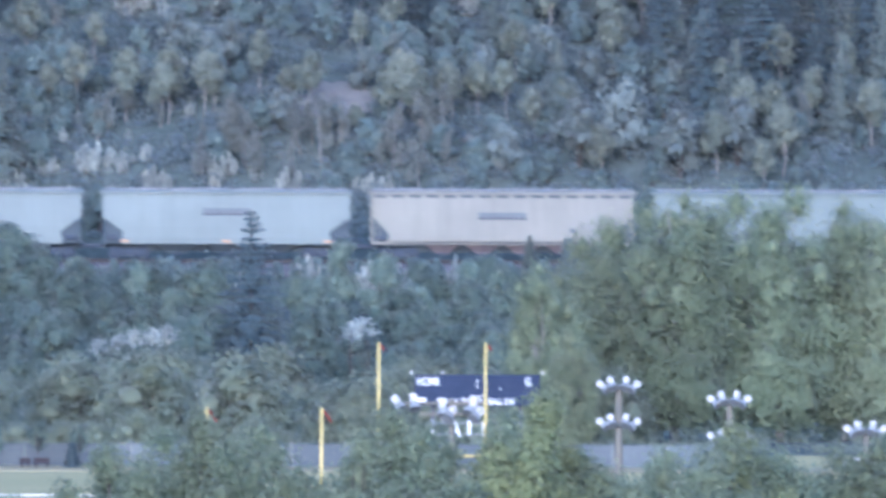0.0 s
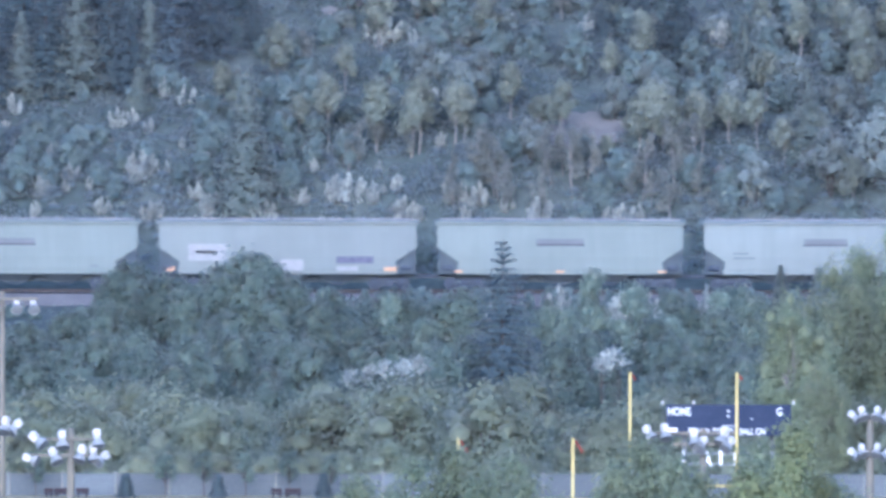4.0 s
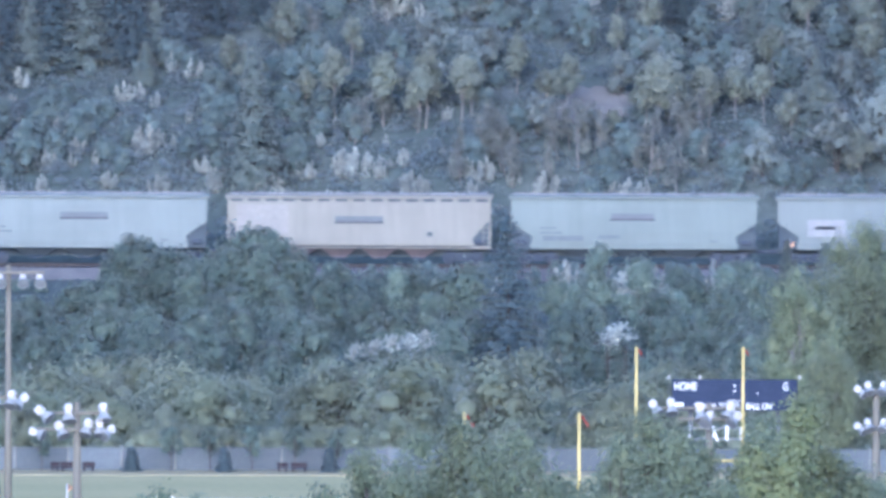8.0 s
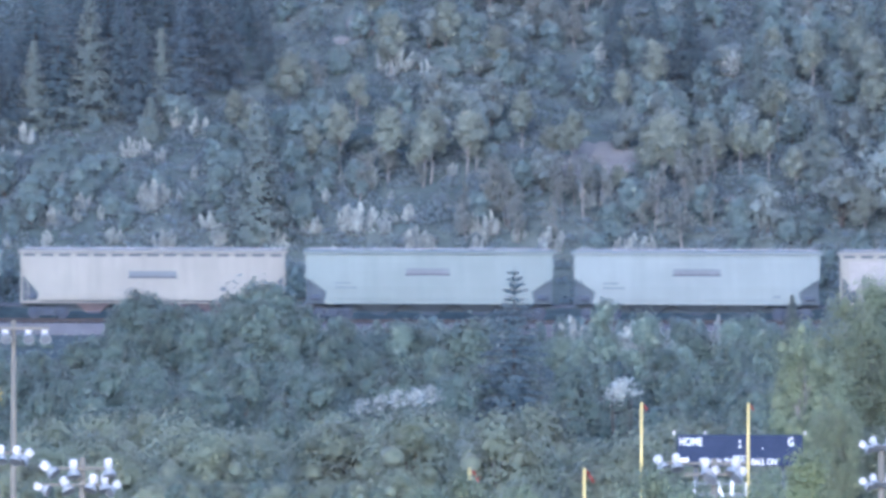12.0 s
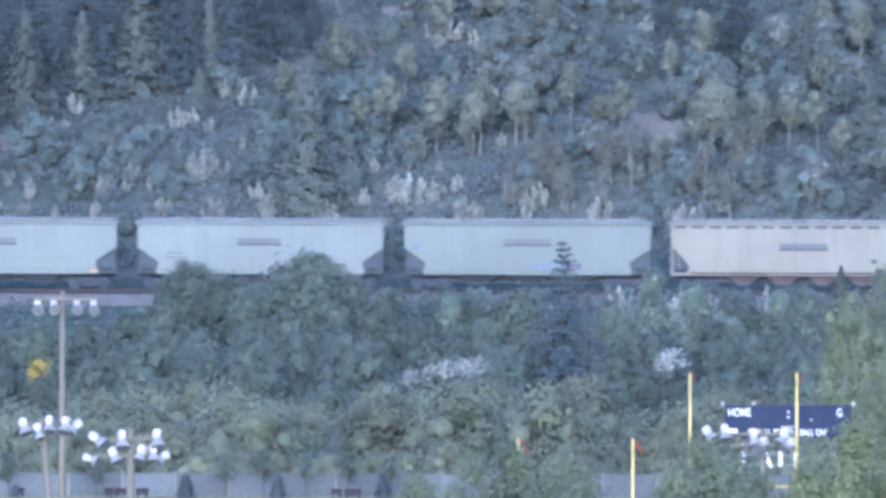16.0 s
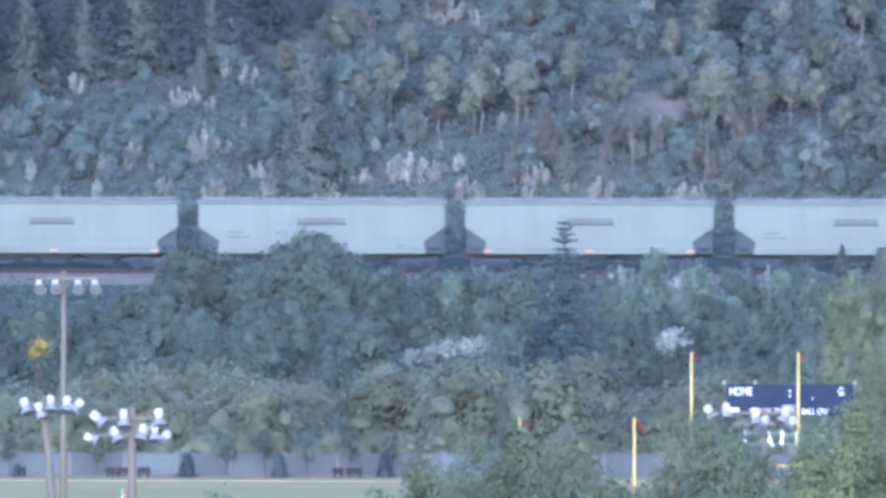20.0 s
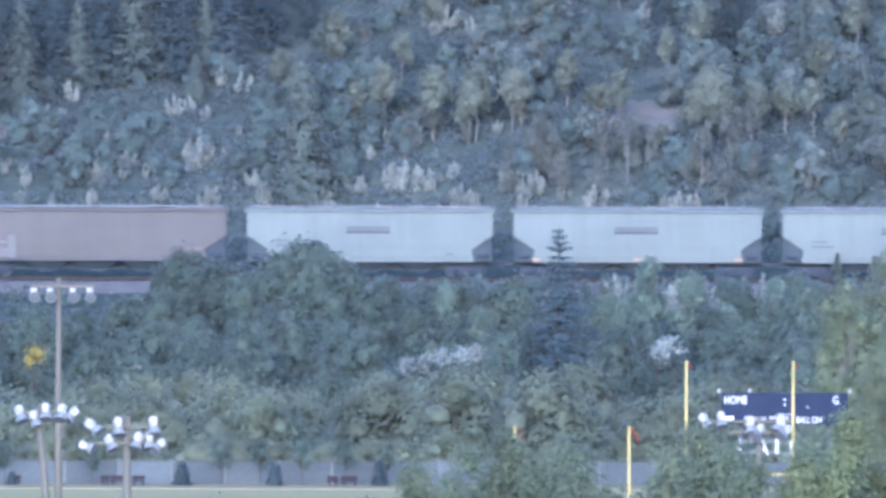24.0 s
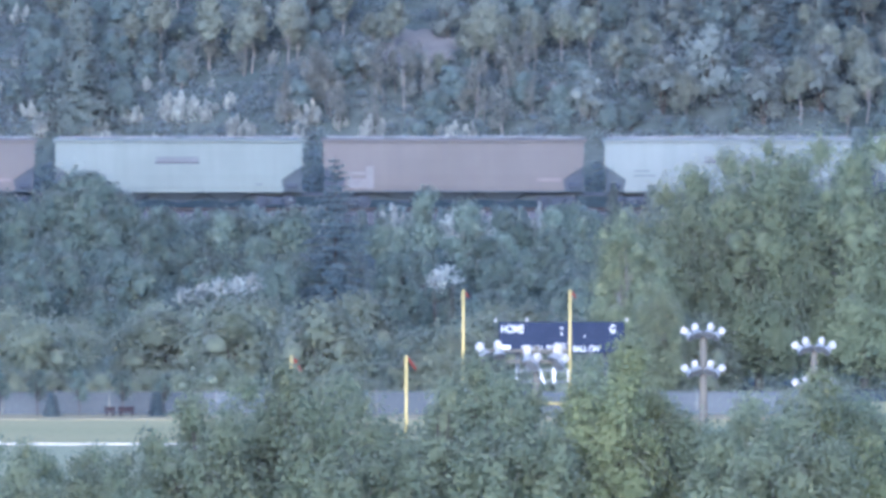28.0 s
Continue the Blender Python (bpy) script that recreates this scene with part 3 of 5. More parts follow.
ASPENS = make_models("aspen_tree", "slender aspen with olive-yellow crown over pale stem", "aspen tree", (5.4, 4.8, 4.2), (1.15, 1.2, 1.0), 11, 2200, 0.18, L_ASPEN, M_BIRCH, 720, 0.5, 0.07, 0.17, 1, "aspens on the hillside")
SALLOWS = make_models("sallow_bush", "tall pale grey-green sallow bush below the railway", "bush", (5.2, 4.6, 5.6), (1.4, 1.5, 1.2), 14, 4200, 0.17, L_SALLOW, M_BARK, 790, 0.15, 0.06, 0.2, 3, "bushes below the railway")
BIRCHES = [birch("birch_tree", "slender birch with pale bark and thin foliage", h, 800 + i, lf, ln, "birches on the hillside") for i, (h, lf, ln) in enumerate(((4.6, 1.0, 0.02), (5.2, 1.2, -0.05), (3.8, 0.7, 0.12)))]
SPRUCES = [spruce("spruce_tree", "dark spruce with drooping boughs", h, r, L_SPRUCE, 900 + i, 0.9, "spruces on the hillside", 0.14 if i < 3 else 0.24) for i, (h, r) in enumerate(((11.5, 2.7), (9.5, 2.3), (7.5, 2.0), (10.4, 3.6)))]
FIRS = [spruce("young_spruce", "young light green spruce", h, r, L_PALEFIR, 950 + i, 0.95, "spruces on the hillside") for i, (h, r) in enumerate(((6.2, 1.75), (4.2, 1.4)))]
DWARFS = [spruce("dwarf_conifer", "small dark conifer standing against the fence", 1.75, 0.5, L_SPRUCE, 970, 1.0, "small conifers by the fence")]
YOUNGSTERS = make_models("young_park_tree", "thin young tree with small dark crown beside the fence", "tree", (2.75, 2.6), (0.72, 0.5), 9, 900, 0.11, L_ALDER, M_BARK, 990, 0.52, 0.035, 0.12, 1, "young trees along the fence")
SAPLINGS = make_models("pale_sapling", "slender sapling with pale silvery leaves", "sapling", (4.8, 4.5), (0.75, 0.6), 7, 300, 0.12, L_SILVER, M_BARK, 980, 0.82, 0.03, 0.16, 1, "pale saplings in the thicket")


def scatter(n, x0, x1, y0, y1, kinds, lo, hi, seed, apart=0.0, clear=()):
    rng, out = np.random.default_rng(seed), []
    tries = 0
    while len(out) < n and tries < n * 30:
        tries += 1
        x, y = rng.uniform(x0, x1), rng.uniform(y0, y1)
        if apart and any((x - o[0]) ** 2 + (y - o[1]) ** 2 < apart ** 2 for o in out):
            continue
        if any(abs(x - c[0]) < 0.8 and c[1] - 3.4 < y < c[1] + 0.4 for c in clear):
            continue
        out.append((x, y, rng.uniform(0, 6.28), rng.uniform(lo, hi), int(rng.integers(kinds))))
    return out


def spruce_stand(x, y):
    """Dark wood with a bare floor, above the scrub."""
    return (x < -12.5 and y > 1999.5 + 0.12 * (x + 24)) or (x > 35 and y > 1999)


def bare_slope(x, y):
    """Patch of open reddish rock between the trees."""
    return abs(x - 9.0) < 3.0 and 1991.2 < y < 1997.0


def spots(rows, seed):
    """x, y, size and model of plants that stand out."""
    rng = np.random.default_rng(seed)
    return [(x, y, rng.uniform(0, 6.28), s, k) for x, y, s, k in rows]


SPRUCE_AT = [
    (-29.2, 1999.5, 0.75, 1), (-25.9, 2000.4, 0.85, 0), (-21.7, 2000.8, 0.75, 0), (-20.4, 1999.9, 0.95, 2),
    (-17.6, 2001.0, 0.87, 1), (-15.0, 2003.5, 1.00, 2), (-32.4, 1997.6, 0.84, 0), (-30.8, 2003.4, 1.02, 1),
    (-27.4, 2005.4, 0.85, 0), (-24.4, 2005.2, 0.99, 1), (-18.8, 2005.5, 0.79, 1), (-17.3, 2007.9, 0.72, 0),
    (-22.6, 2005.9, 0.85, 0), (-13.6, 2009.4, 0.71, 1), (-34.4, 1995.0, 0.97, 0), (-35.9, 1999.1, 1.18, 1),
    (13.6, 2002.7, 0.90, 2), (16.0, 2003.5, 0.90, 2), (11.2, 2006.4, 0.75, 2), (-12.1, 2005.2, 0.60, 2),
    (34.4, 1994.3, 0.90, 1), (38.1, 1997.0, 1.00, 0), (41.8, 1993.9, 0.95, 1), (44.8, 1998.0, 0.90, 0),
    (31.5, 1999.5, 0.95, 1),
]
FIR_AT = [
    (-27.5, 2000.1, 0.99, 0), (-23.8, 2000.8, 1.39, 0), (-31.2, 1996.3, 1.20, 0), (-19.1, 2001.0, 0.90, 0),
    (-19.7, 1997.8, 0.71, 1), (-12.5, 1986.0, 1.50, 0),
    (24.4, 1991.2, 1.02, 0), (20.4, 2000.0, 0.84, 0), (22.2, 1950.0, 0.57, 0), (24.7, 1950.0, 0.81, 1), (19.9, 1948.0, 0.41, 0),
    (36.2, 1992.0, 1.00, 0), (43.2, 1991.5, 1.00, 0),
]
BIRCH_AT = [
    (2.9, 1987.8, 0.85, 0), (3.8, 1987.4, 0.64, 1), (8.3, 1989.1, 0.57, 0), (9.9, 1988.0, 0.61, 1),
    (12.8, 1986.8, 0.40, 0), (15.4, 1985.1, 0.96, 2), (14.1, 1986.7, 0.44, 0), (17.2, 1987.0, 0.50, 1),
    (20.4, 1986.8, 0.52, 2), (-3.9, 1992.1, 0.65, 0), (-1.7, 1991.1, 0.36, 1), (-8.4, 2002.7, 0.49, 0),
    (-10.5, 2000.5, 0.50, 1), (20.7, 1987.6, 0.48, 0), (0.7, 1988.0, 0.43, 1), (-13.1, 1997.7, 0.49, 0),
]
ASPEN_AT = [
    (-12.7, 1992.6, 0.90, 0), (-10.5, 1999.3, 1.01, 1), (-7.1, 1993.0, 0.86, 0), (-4.0, 1992.0, 1.05, 1),
    (-1.2, 1991.6, 0.97, 0), (-1.7, 1991.3, 1.06, 2), (1.2, 1992.3, 0.97, 1), (1.8, 1992.9, 0.89, 2),
    (8.1, 1991.5, 0.86, 0), (14.3, 1990.6, 1.16, 1), (13.3, 1990.9, 1.06, 2), (15.6, 1990.5, 0.83, 0),
    (17.4, 1992.1, 0.85, 1), (19.3, 1993.0, 0.89, 2), (21.2, 1992.6, 0.76, 0), (17.1, 1993.2, 0.89, 2),
    (6.8, 1992.7, 0.71, 2), (11.1, 1989.7, 0.53, 2), (-9.0, 1993.6, 0.71, 2), (-14.1, 1997.0, 0.70, 1),
    (23.0, 1989.8, 0.69, 0), (4.8, 1994.6, 0.85, 1), (-6.0, 1999.2, 0.80, 2),
]
SILVER_AT = [
    (-25.5, 2000.4, 0.75, 0), (-24.7, 2000.4, 0.46, 1), (-28.1, 1998.1, 0.93, 0), (-30.5, 1995.5, 0.87, 2),
    (-29.4, 1994.9, 0.60, 1), (-25.4, 1992.3, 0.61, 0), (-22.1, 2000.6, 0.39, 1), (-21.1, 1996.3, 1.06, 2),
    (-20.1, 1996.1, 0.79, 0), (-18.0, 1998.8, 0.75, 1), (-16.7, 1998.1, 1.06, 2), (-18.9, 1995.0, 0.70, 0),
    (-16.8, 1992.8, 0.43, 1), (-24.2, 1989.3, 0.87, 2), (-24.5, 1988.0, 0.51, 0), (-22.9, 1988.2, 0.50, 1),
    (-19.4, 1989.4, 1.61, 2), (-20.0, 1990.1, 0.93, 0), (-17.8, 1990.0, 0.46, 1), (-26.2, 1987.6, 1.11, 2),
    (-26.4, 1985.8, 0.70, 0), (-30.7, 1987.1, 0.71, 1), (-31.1, 1985.9, 0.68, 2),
]
SILVER_LOWER = [
    (-32.4, 1988.2, 0.65, 0), (-29.0, 1985.6, 0.46, 1), (-22.0, 1986.2, 0.93, 2), (-18.8, 1985.6, 0.93, 0),
    (-18.2, 1985.9, 0.60, 1), (-15.7, 1987.5, 0.87, 2), (-15.0, 1985.8, 1.07, 0), (-14.5, 1986.9, 0.46, 1),
    (-12.3, 1985.5, 1.18, 2), (-9.4, 1986.7, 1.02, 0), (-8.6, 1986.7, 0.64, 1), (-6.6, 1986.8, 1.25, 0),
    (-5.8, 1987.0, 1.55, 2), (-4.2, 1986.8, 0.78, 1), (-2.6, 1987.9, 0.74, 0), (-2.1, 1985.7, 1.24, 2),
    (-2.6, 1985.4, 0.60, 1), (-1.2, 1985.5, 0.70, 0), (-11.7, 1985.5, 0.81, 1), (-11.2, 1985.5, 1.24, 2),
    (-5.1, 1991.1, 1.16, 0), (-7.1, 1991.4, 0.53, 1), (0.9, 1987.0, 1.07, 0),
]
SILVER_RIGHT = [
    (1.6, 1986.8, 0.71, 1), (2.4, 1986.4, 1.24, 2), (2.8, 1986.7, 1.02, 0), (4.4, 1986.1, 0.60, 1),
    (-8.1, 1989.6, 0.60, 0), (-3.8, 2003.4, 0.89, 1), (-4.4, 2004.1, 1.03, 0), (-3.1, 2004.2, 1.25, 2),
    (-1.5, 2002.9, 0.84, 0), (4.9, 2003.0, 0.64, 1), (9.9, 2006.2, 1.03, 0), (10.1, 2007.0, 0.71, 1),
    (11.6, 2006.2, 0.69, 2), (18.9, 2005.1, 1.17, 0), (19.3, 2006.5, 0.71, 1), (1.8, 1985.5, 0.70, 0),
    (6.6, 1985.4, 1.36, 2), (7.2, 1985.4, 0.60, 1), (11.3, 1985.3, 0.74, 0), (12.2, 1985.3, 1.05, 2),
    (13.3, 1985.3, 0.64, 1), (0.3, 1992.4, 0.70, 0), (14.5, 1995.8, 0.46, 1),
]
ALDER_AT = [
    (-13.4, 1937.0, 1.22, 0), (-10.7, 1940.0, 1.38, 1), (-15.3, 1936.0, 0.87, 2), (-18.9, 1940.0, 1.39, 3),
    (-20.7, 1940.0, 0.96, 0), (-17.8, 1938.0, 1.24, 1), (-11.4, 1936.0, 1.06, 2), (-19.7, 1942.0, 1.47, 3),
    (-16.8, 1942.0, 0.92, 0), (-12.1, 1938.0, 1.66, 1), (-14.1, 1938.0, 1.06, 2), (-9.6, 1938.0, 1.37, 3),
    (15.1, 1945.0, 0.56, 0), (-3.0, 1930.0, 1.27, 1), (-6.6, 1925.0, 1.05, 2), (1.3, 1930.0, 1.48, 3), (19.4, 1940.0, 0.87, 0),
    (27.1, 1940.0, 1.12, 1), (-25.7, 1900.0, 0.95, 2), (-23.9, 1880.0, 1.31, 3), (-27.1, 1890.0, 1.04, 0),
    (-23.3, 1915.0, 1.22, 1), (-25.0, 1850.0, 0.84, 2), (-28.8, 1895.0, 1.45, 3),
]
SILVER_LOW = [
    (7.9, 1946.6, 1.58, 0), (9.7, 1947.8, 0.96, 1), (11.9, 1945.4, 1.91, 2), (13.7, 1946.6, 1.31, 0), (17.4, 1947.8, 1.18, 1),
    (18.6, 1946.6, 1.67, 2), (11.8, 1938.2, 0.97, 0), (3.5, 1946.6, 0.73, 1), (-5.9, 1929.0, 1.20, 2), (14.4, 1941.2, 1.09, 0),
]
POPLAR_AT = [
    (20.2, 1700.0, 0.73, 0), (23.2, 1712.0, 0.87, 1), (25.4, 1725.0, 0.92, 2), (27.8, 1715.0, 0.99, 0), (30.7, 1725.0, 1.05, 1),
    (33.9, 1718.0, 0.99, 2), (37.5, 1722.0, 0.95, 0), (21.7, 1690.0, 0.50, 1), (40.7, 1720.0, 0.91, 2),
]
PARK_AT = [
    (-3.1, 1330.0, 0.98, 0), (-1.4, 1340.0, 0.97, 1), (0.9, 1335.0, 1.12, 2), (3.0, 1330.0, 1.04, 0), (7.7, 1330.0, 0.99, 1),
    (9.2, 1340.0, 1.13, 2), (11.9, 1330.0, 1.01, 0), (10.6, 1326.0, 1.02, 1), (14.5, 1345.0, 1.10, 2), (21.5, 1330.0, 0.98, 0),
    (23.0, 1345.0, 0.91, 1), (26.5, 1335.0, 0.99, 2), (19.4, 1340.0, 0.85, 0), (28.7, 1340.0, 0.92, 1), (30.6, 1335.0, 1.04, 2),
    (-12.0, 1330.0, 0.84, 0), (-10.8, 1322.0, 0.81, 1), (-13.3, 1334.0, 0.83, 2), (-9.9, 1326.0, 0.79, 0),
    (-7.3, 1320.0, 0.80, 1), (-6.4, 1328.0, 0.82, 2), (-8.1, 1316.0, 0.81, 0), (4.2, 1320.0, 0.97, 1), (17.6, 1335.0, 1.00, 2),
    (20.7, 1325.0, 0.94, 0), (23.6, 1322.0, 0.99, 1), (25.1, 1330.0, 1.03, 2),
]
YOUNG_AT = [
    (15.3, 1330.0, 1.09, 0), (24.1, 1325.0, 1.04, 1), (16.7, 1335.0, 0.91, 0),
]
HAZEL_AT = [
    (25.9, 1987.6, 1.40, 2), (28.8, 1988.5, 1.50, 2), (32.5, 1986.7, 1.40, 2), (36.3, 1987.8, 1.40, 2), (21.0, 1986.7, 1.10, 2),
    (6.2, 1990.1, 0.95, 2), (11.8, 1995.0, 1.00, 2), (19.6, 1995.5, 1.10, 2), (-0.9, 1999.4, 0.95, 2), (2.8, 1997.7, 0.95, 2),
]
GREY_SHRUB_AT = [
    (-3.0, 1929.0, 1.83, 0), (7.3, 1931.6, 1.74, 1), (10.0, 1929.0, 2.33, 2), (12.5, 1927.2, 2.24, 0), (14.7, 1919.2, 1.90, 1),
    (-7.0, 1929.0, 1.88, 2), (18.2, 1929.0, 1.95, 0), (-10.3, 1934.0, 1.42, 1), (8.4, 1908.0, 1.95, 2), (-0.9, 1908.0, 1.78, 0),
    (16.3, 1908.0, 1.53, 1), (19.9, 1919.2, 1.96, 2), (-22.9, 1929.0, 1.50, 0), (-27.1, 1925.0, 1.16, 1),
    (-16.4, 1934.0, 1.64, 2),
]
SAPLING_AT = [
    (-5.2, 1818.0, 0.92, 0), (-4.2, 1822.0, 1.01, 1), (-3.0, 1820.0, 1.03, 0), (-1.8, 1824.0, 1.09, 1), (-1.0, 1820.0, 1.09, 0),
    (10.0, 1822.0, 1.21, 1), (10.7, 1820.0, 1.19, 0),
]
DWARF_AT = [
    (-17.1, 1665.0, 0.83, 0), (-12.0, 1665.0, 0.80, 0), (-6.2, 1665.0, 0.83, 0), (-26.5, 1665.0, 0.50, 0),
]
YOUNGSTER_AT = [
    (-26.9, 1666.0, 1.00, 1), (-22.1, 1666.0, 1.00, 1), (-15.0, 1666.0, 1.00, 0), (-12.8, 1666.0, 1.04, 1), (-10.5, 1666.0, 1.00, 1),
    (-8.1, 1666.0, 1.05, 1), (-5.8, 1666.0, 1.00, 1),
]
YELLOW_AT = [(-27.4, 1812.0, 0.98, 0)]
BIG_SPRUCE_AT = [(4.1, 1880.0, 1.04, 3)]

spread_copies(SPRUCES, spots(SPRUCE_AT + BIG_SPRUCE_AT, 1) + scatter(14, -40, -10, 2006, 2036, 3, 0.7, 1.1, 37, 3.0) + scatter(13, 30, 50, 1998, 2030, 3, 0.7, 1.1, 38, 3.0) + scatter(5, -8, 26, 2013, 2034, 3, 0.6, 0.9, 43, 3.0))
spread_copies(FIRS, spots(FIR_AT, 2) + scatter(12, 27, 48, 1993, 2014, 2, 0.9, 1.4, 47, 2.5))
spread_copies(BIRCHES, spots(BIRCH_AT, 3) + scatter(13, 1, 18, 1985.5, 1990, 3, 0.55, 0.85, 48, 1.0) + scatter(12, -8, 46, 1988, 2022, 3, 0.5, 0.8, 31, 1.5), 0.16)
spread_copies(ASPENS, spots(ASPEN_AT, 16) + scatter(26, -9, 34, 1997, 2020, 3, 0.65, 1.0, 44, 2.0) + scatter(10, 24, 46, 1985, 1994, 3, 0.75, 1.05, 45, 2.0) + scatter(12, 27, 46, 1995, 2014, 3, 0.8, 1.1, 50, 2.0), 0.05)
spread_copies(SILVERS, spots(SILVER_AT + SILVER_LOWER + SILVER_RIGHT, 4) + spots(SILVER_LOW, 5) + scatter(45, -36, 14, 1984, 2000, 3, 0.25, 0.55, 32, 1.0))
spread_copies(ALDERS, spots(ALDER_AT, 6) + [s for s in scatter(132, -38, 54, 1826, 1934, 4, 0.75, 1.2, 33, 2.3) if not (abs(s[0] - 4.0) < 3.2 and s[1] < 1884)])
spread_copies(YOUNGSTERS, spots(YOUNGSTER_AT, 17))
spread_copies(YELLOWS, spots(YELLOW_AT, 10))
spread_copies(SAPLINGS, spots(SAPLING_AT, 14))
spread_copies(DWARFS, spots(DWARF_AT, 15))
spread_copies(POPLARS, spots(POPLAR_AT, 7))
spread_copies(PARK, spots(PARK_AT, 8))
spread_copies(YOUNG, spots(YOUNG_AT, 9))
spread_copies(WILLOWS, scatter(66, -36, 27, 1694, 1806, 3, 1.05, 1.8, 34, 4.0) + scatter(26, -34, 8, 1689, 1692, 3, 0.55, 0.9, 46, 1.1))
STAND_OUT = SILVER_AT + SILVER_LOWER + SILVER_RIGHT + FIR_AT + BIRCH_AT + HAZEL_AT + ASPEN_AT
spread_copies(SALLOWS, [(x, y, turn, sc * 0.47, k) for x, y, turn, sc, k in spots(GREY_SHRUB_AT, 13)])
spread_copies(BANKBUSH, scatter(85, -12, 54, 1958.5, 1961.5, 3, 0.42, 0.62, 39, 0.7))
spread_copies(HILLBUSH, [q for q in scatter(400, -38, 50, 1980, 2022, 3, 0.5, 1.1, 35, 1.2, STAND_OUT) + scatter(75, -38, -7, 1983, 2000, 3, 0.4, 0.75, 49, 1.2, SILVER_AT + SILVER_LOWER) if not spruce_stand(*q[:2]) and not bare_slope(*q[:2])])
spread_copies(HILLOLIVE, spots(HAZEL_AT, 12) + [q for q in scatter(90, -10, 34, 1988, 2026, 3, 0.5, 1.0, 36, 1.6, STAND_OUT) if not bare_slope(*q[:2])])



def undergrowth(name, label, n, x0, x1, y0, y1, mat, seed, size, leaf, per):
    """Uncountable low growth as one sheet of leaves."""
    rng = np.random.default_rng(seed)
    c = np.stack([rng.uniform(x0, x1, n), rng.uniform(y0, y1, n), np.zeros(n)], 1)
    c = np.array([q for q in c if (not spruce_stand(q[0], q[1]) or q[1] < 1990 or rng.random() < 0.4) and not bare_slope(q[0], q[1]) and not (q[0] < -20.5 and 1954 < q[1] < 1970)])
    n = len(c)
    c[:, 2] = [terrain(x, y) for x, y in c[:, :2]]
    r = size * (0.5 + rng.random(n))
    d = rng.normal(size=(n, per, 3))
    d /= np.linalg.norm(d, axis=2)[:, :, None]
    d[:, :, 2] = np.abs(d[:, :, 2])
    p = c[:, None, :] + d * (r[:, None] * (0.6 + 0.5 * rng.random((n, per))))[:, :, None] * np.array((1, 1, 0.9))
    p = p.reshape(-1, 3)
    ob = new(name, leaves(name, p, leaf * (0.6 + 0.8 * rng.random(len(p))), mat, rng, 0.0, 0.6, d.reshape(-1, 3), 1.6))
    tagged(ob, label, "undergrowth", kind="stuff")


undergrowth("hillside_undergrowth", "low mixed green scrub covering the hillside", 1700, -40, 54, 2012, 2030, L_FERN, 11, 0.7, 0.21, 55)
undergrowth("hill_foot_undergrowth", "knee-high scrub, hazed grey-green, at the foot of the hill", 2000, -40, 52, 1994, 2014, L_FERN, 14, 0.6, 0.17, 75)
undergrowth("trackside_undergrowth", "ferns and low scrub, hazed grey-green, behind the railway", 1500, -40, 52, 1980, 1995, L_FERN, 15, 0.6, 0.17, 80)
undergrowth("willow_undergrowth", "low olive thicket behind the fence", 520, -36, 50, 1690, 1800, L_WILLOW, 12, 0.9, 0.15, 110)
undergrowth("bank_undergrowth", "dark low thicket on the railway bank", 1900, -38, 54, 1875, 1960, L_ALDER, 13, 0.8, 0.2, 70)


# ---- bare rock on the hillside ----
def outcrop(x, y, w, h, seed):
    """A slab of bare rock lying on the slope, broken into uneven ledges."""
    rng = np.random.default_rng(seed)
    bm = bmesh.new()
    bmesh.ops.create_icosphere(bm, subdivisions=4, radius=1.0)
    for v in bm.verts:
        q = v.co * 1.7 + Vector((seed, 0, 0))
        k = 1 + 0.35 * noise.noise(q) + 0.18 * noise.noise(q * 3.1)
        v.co = Vector((v.co.x * w / 2 * k, v.co.y * 0.35 * k, v.co.z * h / 2 * k))
        v.co.z = round(v.co.z / 0.22) * 0.22 * 0.6 + v.co.z * 0.4
        v.co.y += 1.9 * v.co.z
    ob = new("rock_outcrop", bm_mesh("rock_outcrop", bm, M_ROCK))
    ob.location = (x, y, terrain(x, y) + 0.1)
    tagged(ob, "bare pinkish rock showing through the scrub", "rock", "rocks on the hillside")


for i, (x, y, w, h) in enumerate(((10.4, 1994.0, 4.6, 2.0), (8.4, 1993.0, 3.2, 1.4), (-32.5, 1993.2, 0.9, 1.3), (18.8, 1990.1, 1.4, 0.5), (-5.4, 2009.2, 2.6, 1.5), (-6.9, 2007.8, 1.6, 0.6), (13.7, 1998.9, 1.5, 0.6), (-8.3, 1992.5, 1.3, 0.5))):
    outcrop(x, y, w, h, 60 + i)


# ---- train ----
SPEED = (-0.0343, 10.0788, -0.0086627, -8.2366e-05)


def run(t):
    """How far the train has rolled by t seconds."""
    return SPEED[0] + SPEED[1] * t + SPEED[2] * t * t + SPEED[3] * t ** 3


def hull(half, rows):
    """Lofted body: rows of height, end inset, half width."""
    verts, faces = [], []
    for z, inset, w in rows:
        x = half - inset
        verts += [(-x, -w, z), (x, -w, z), (x, w, z), (-x, w, z)]
    n = len(rows)
    for i in range(n - 1):
        for k in range(4):
            k2 = (k + 1) % 4
            faces.append((i * 4 + k, i * 4 + k2, (i + 1) * 4 + k2, (i + 1) * 4 + k))
    faces.append((3, 2, 1, 0))
    faces.append(tuple((n - 1) * 4 + k for k in range(4)))
    return verts, faces


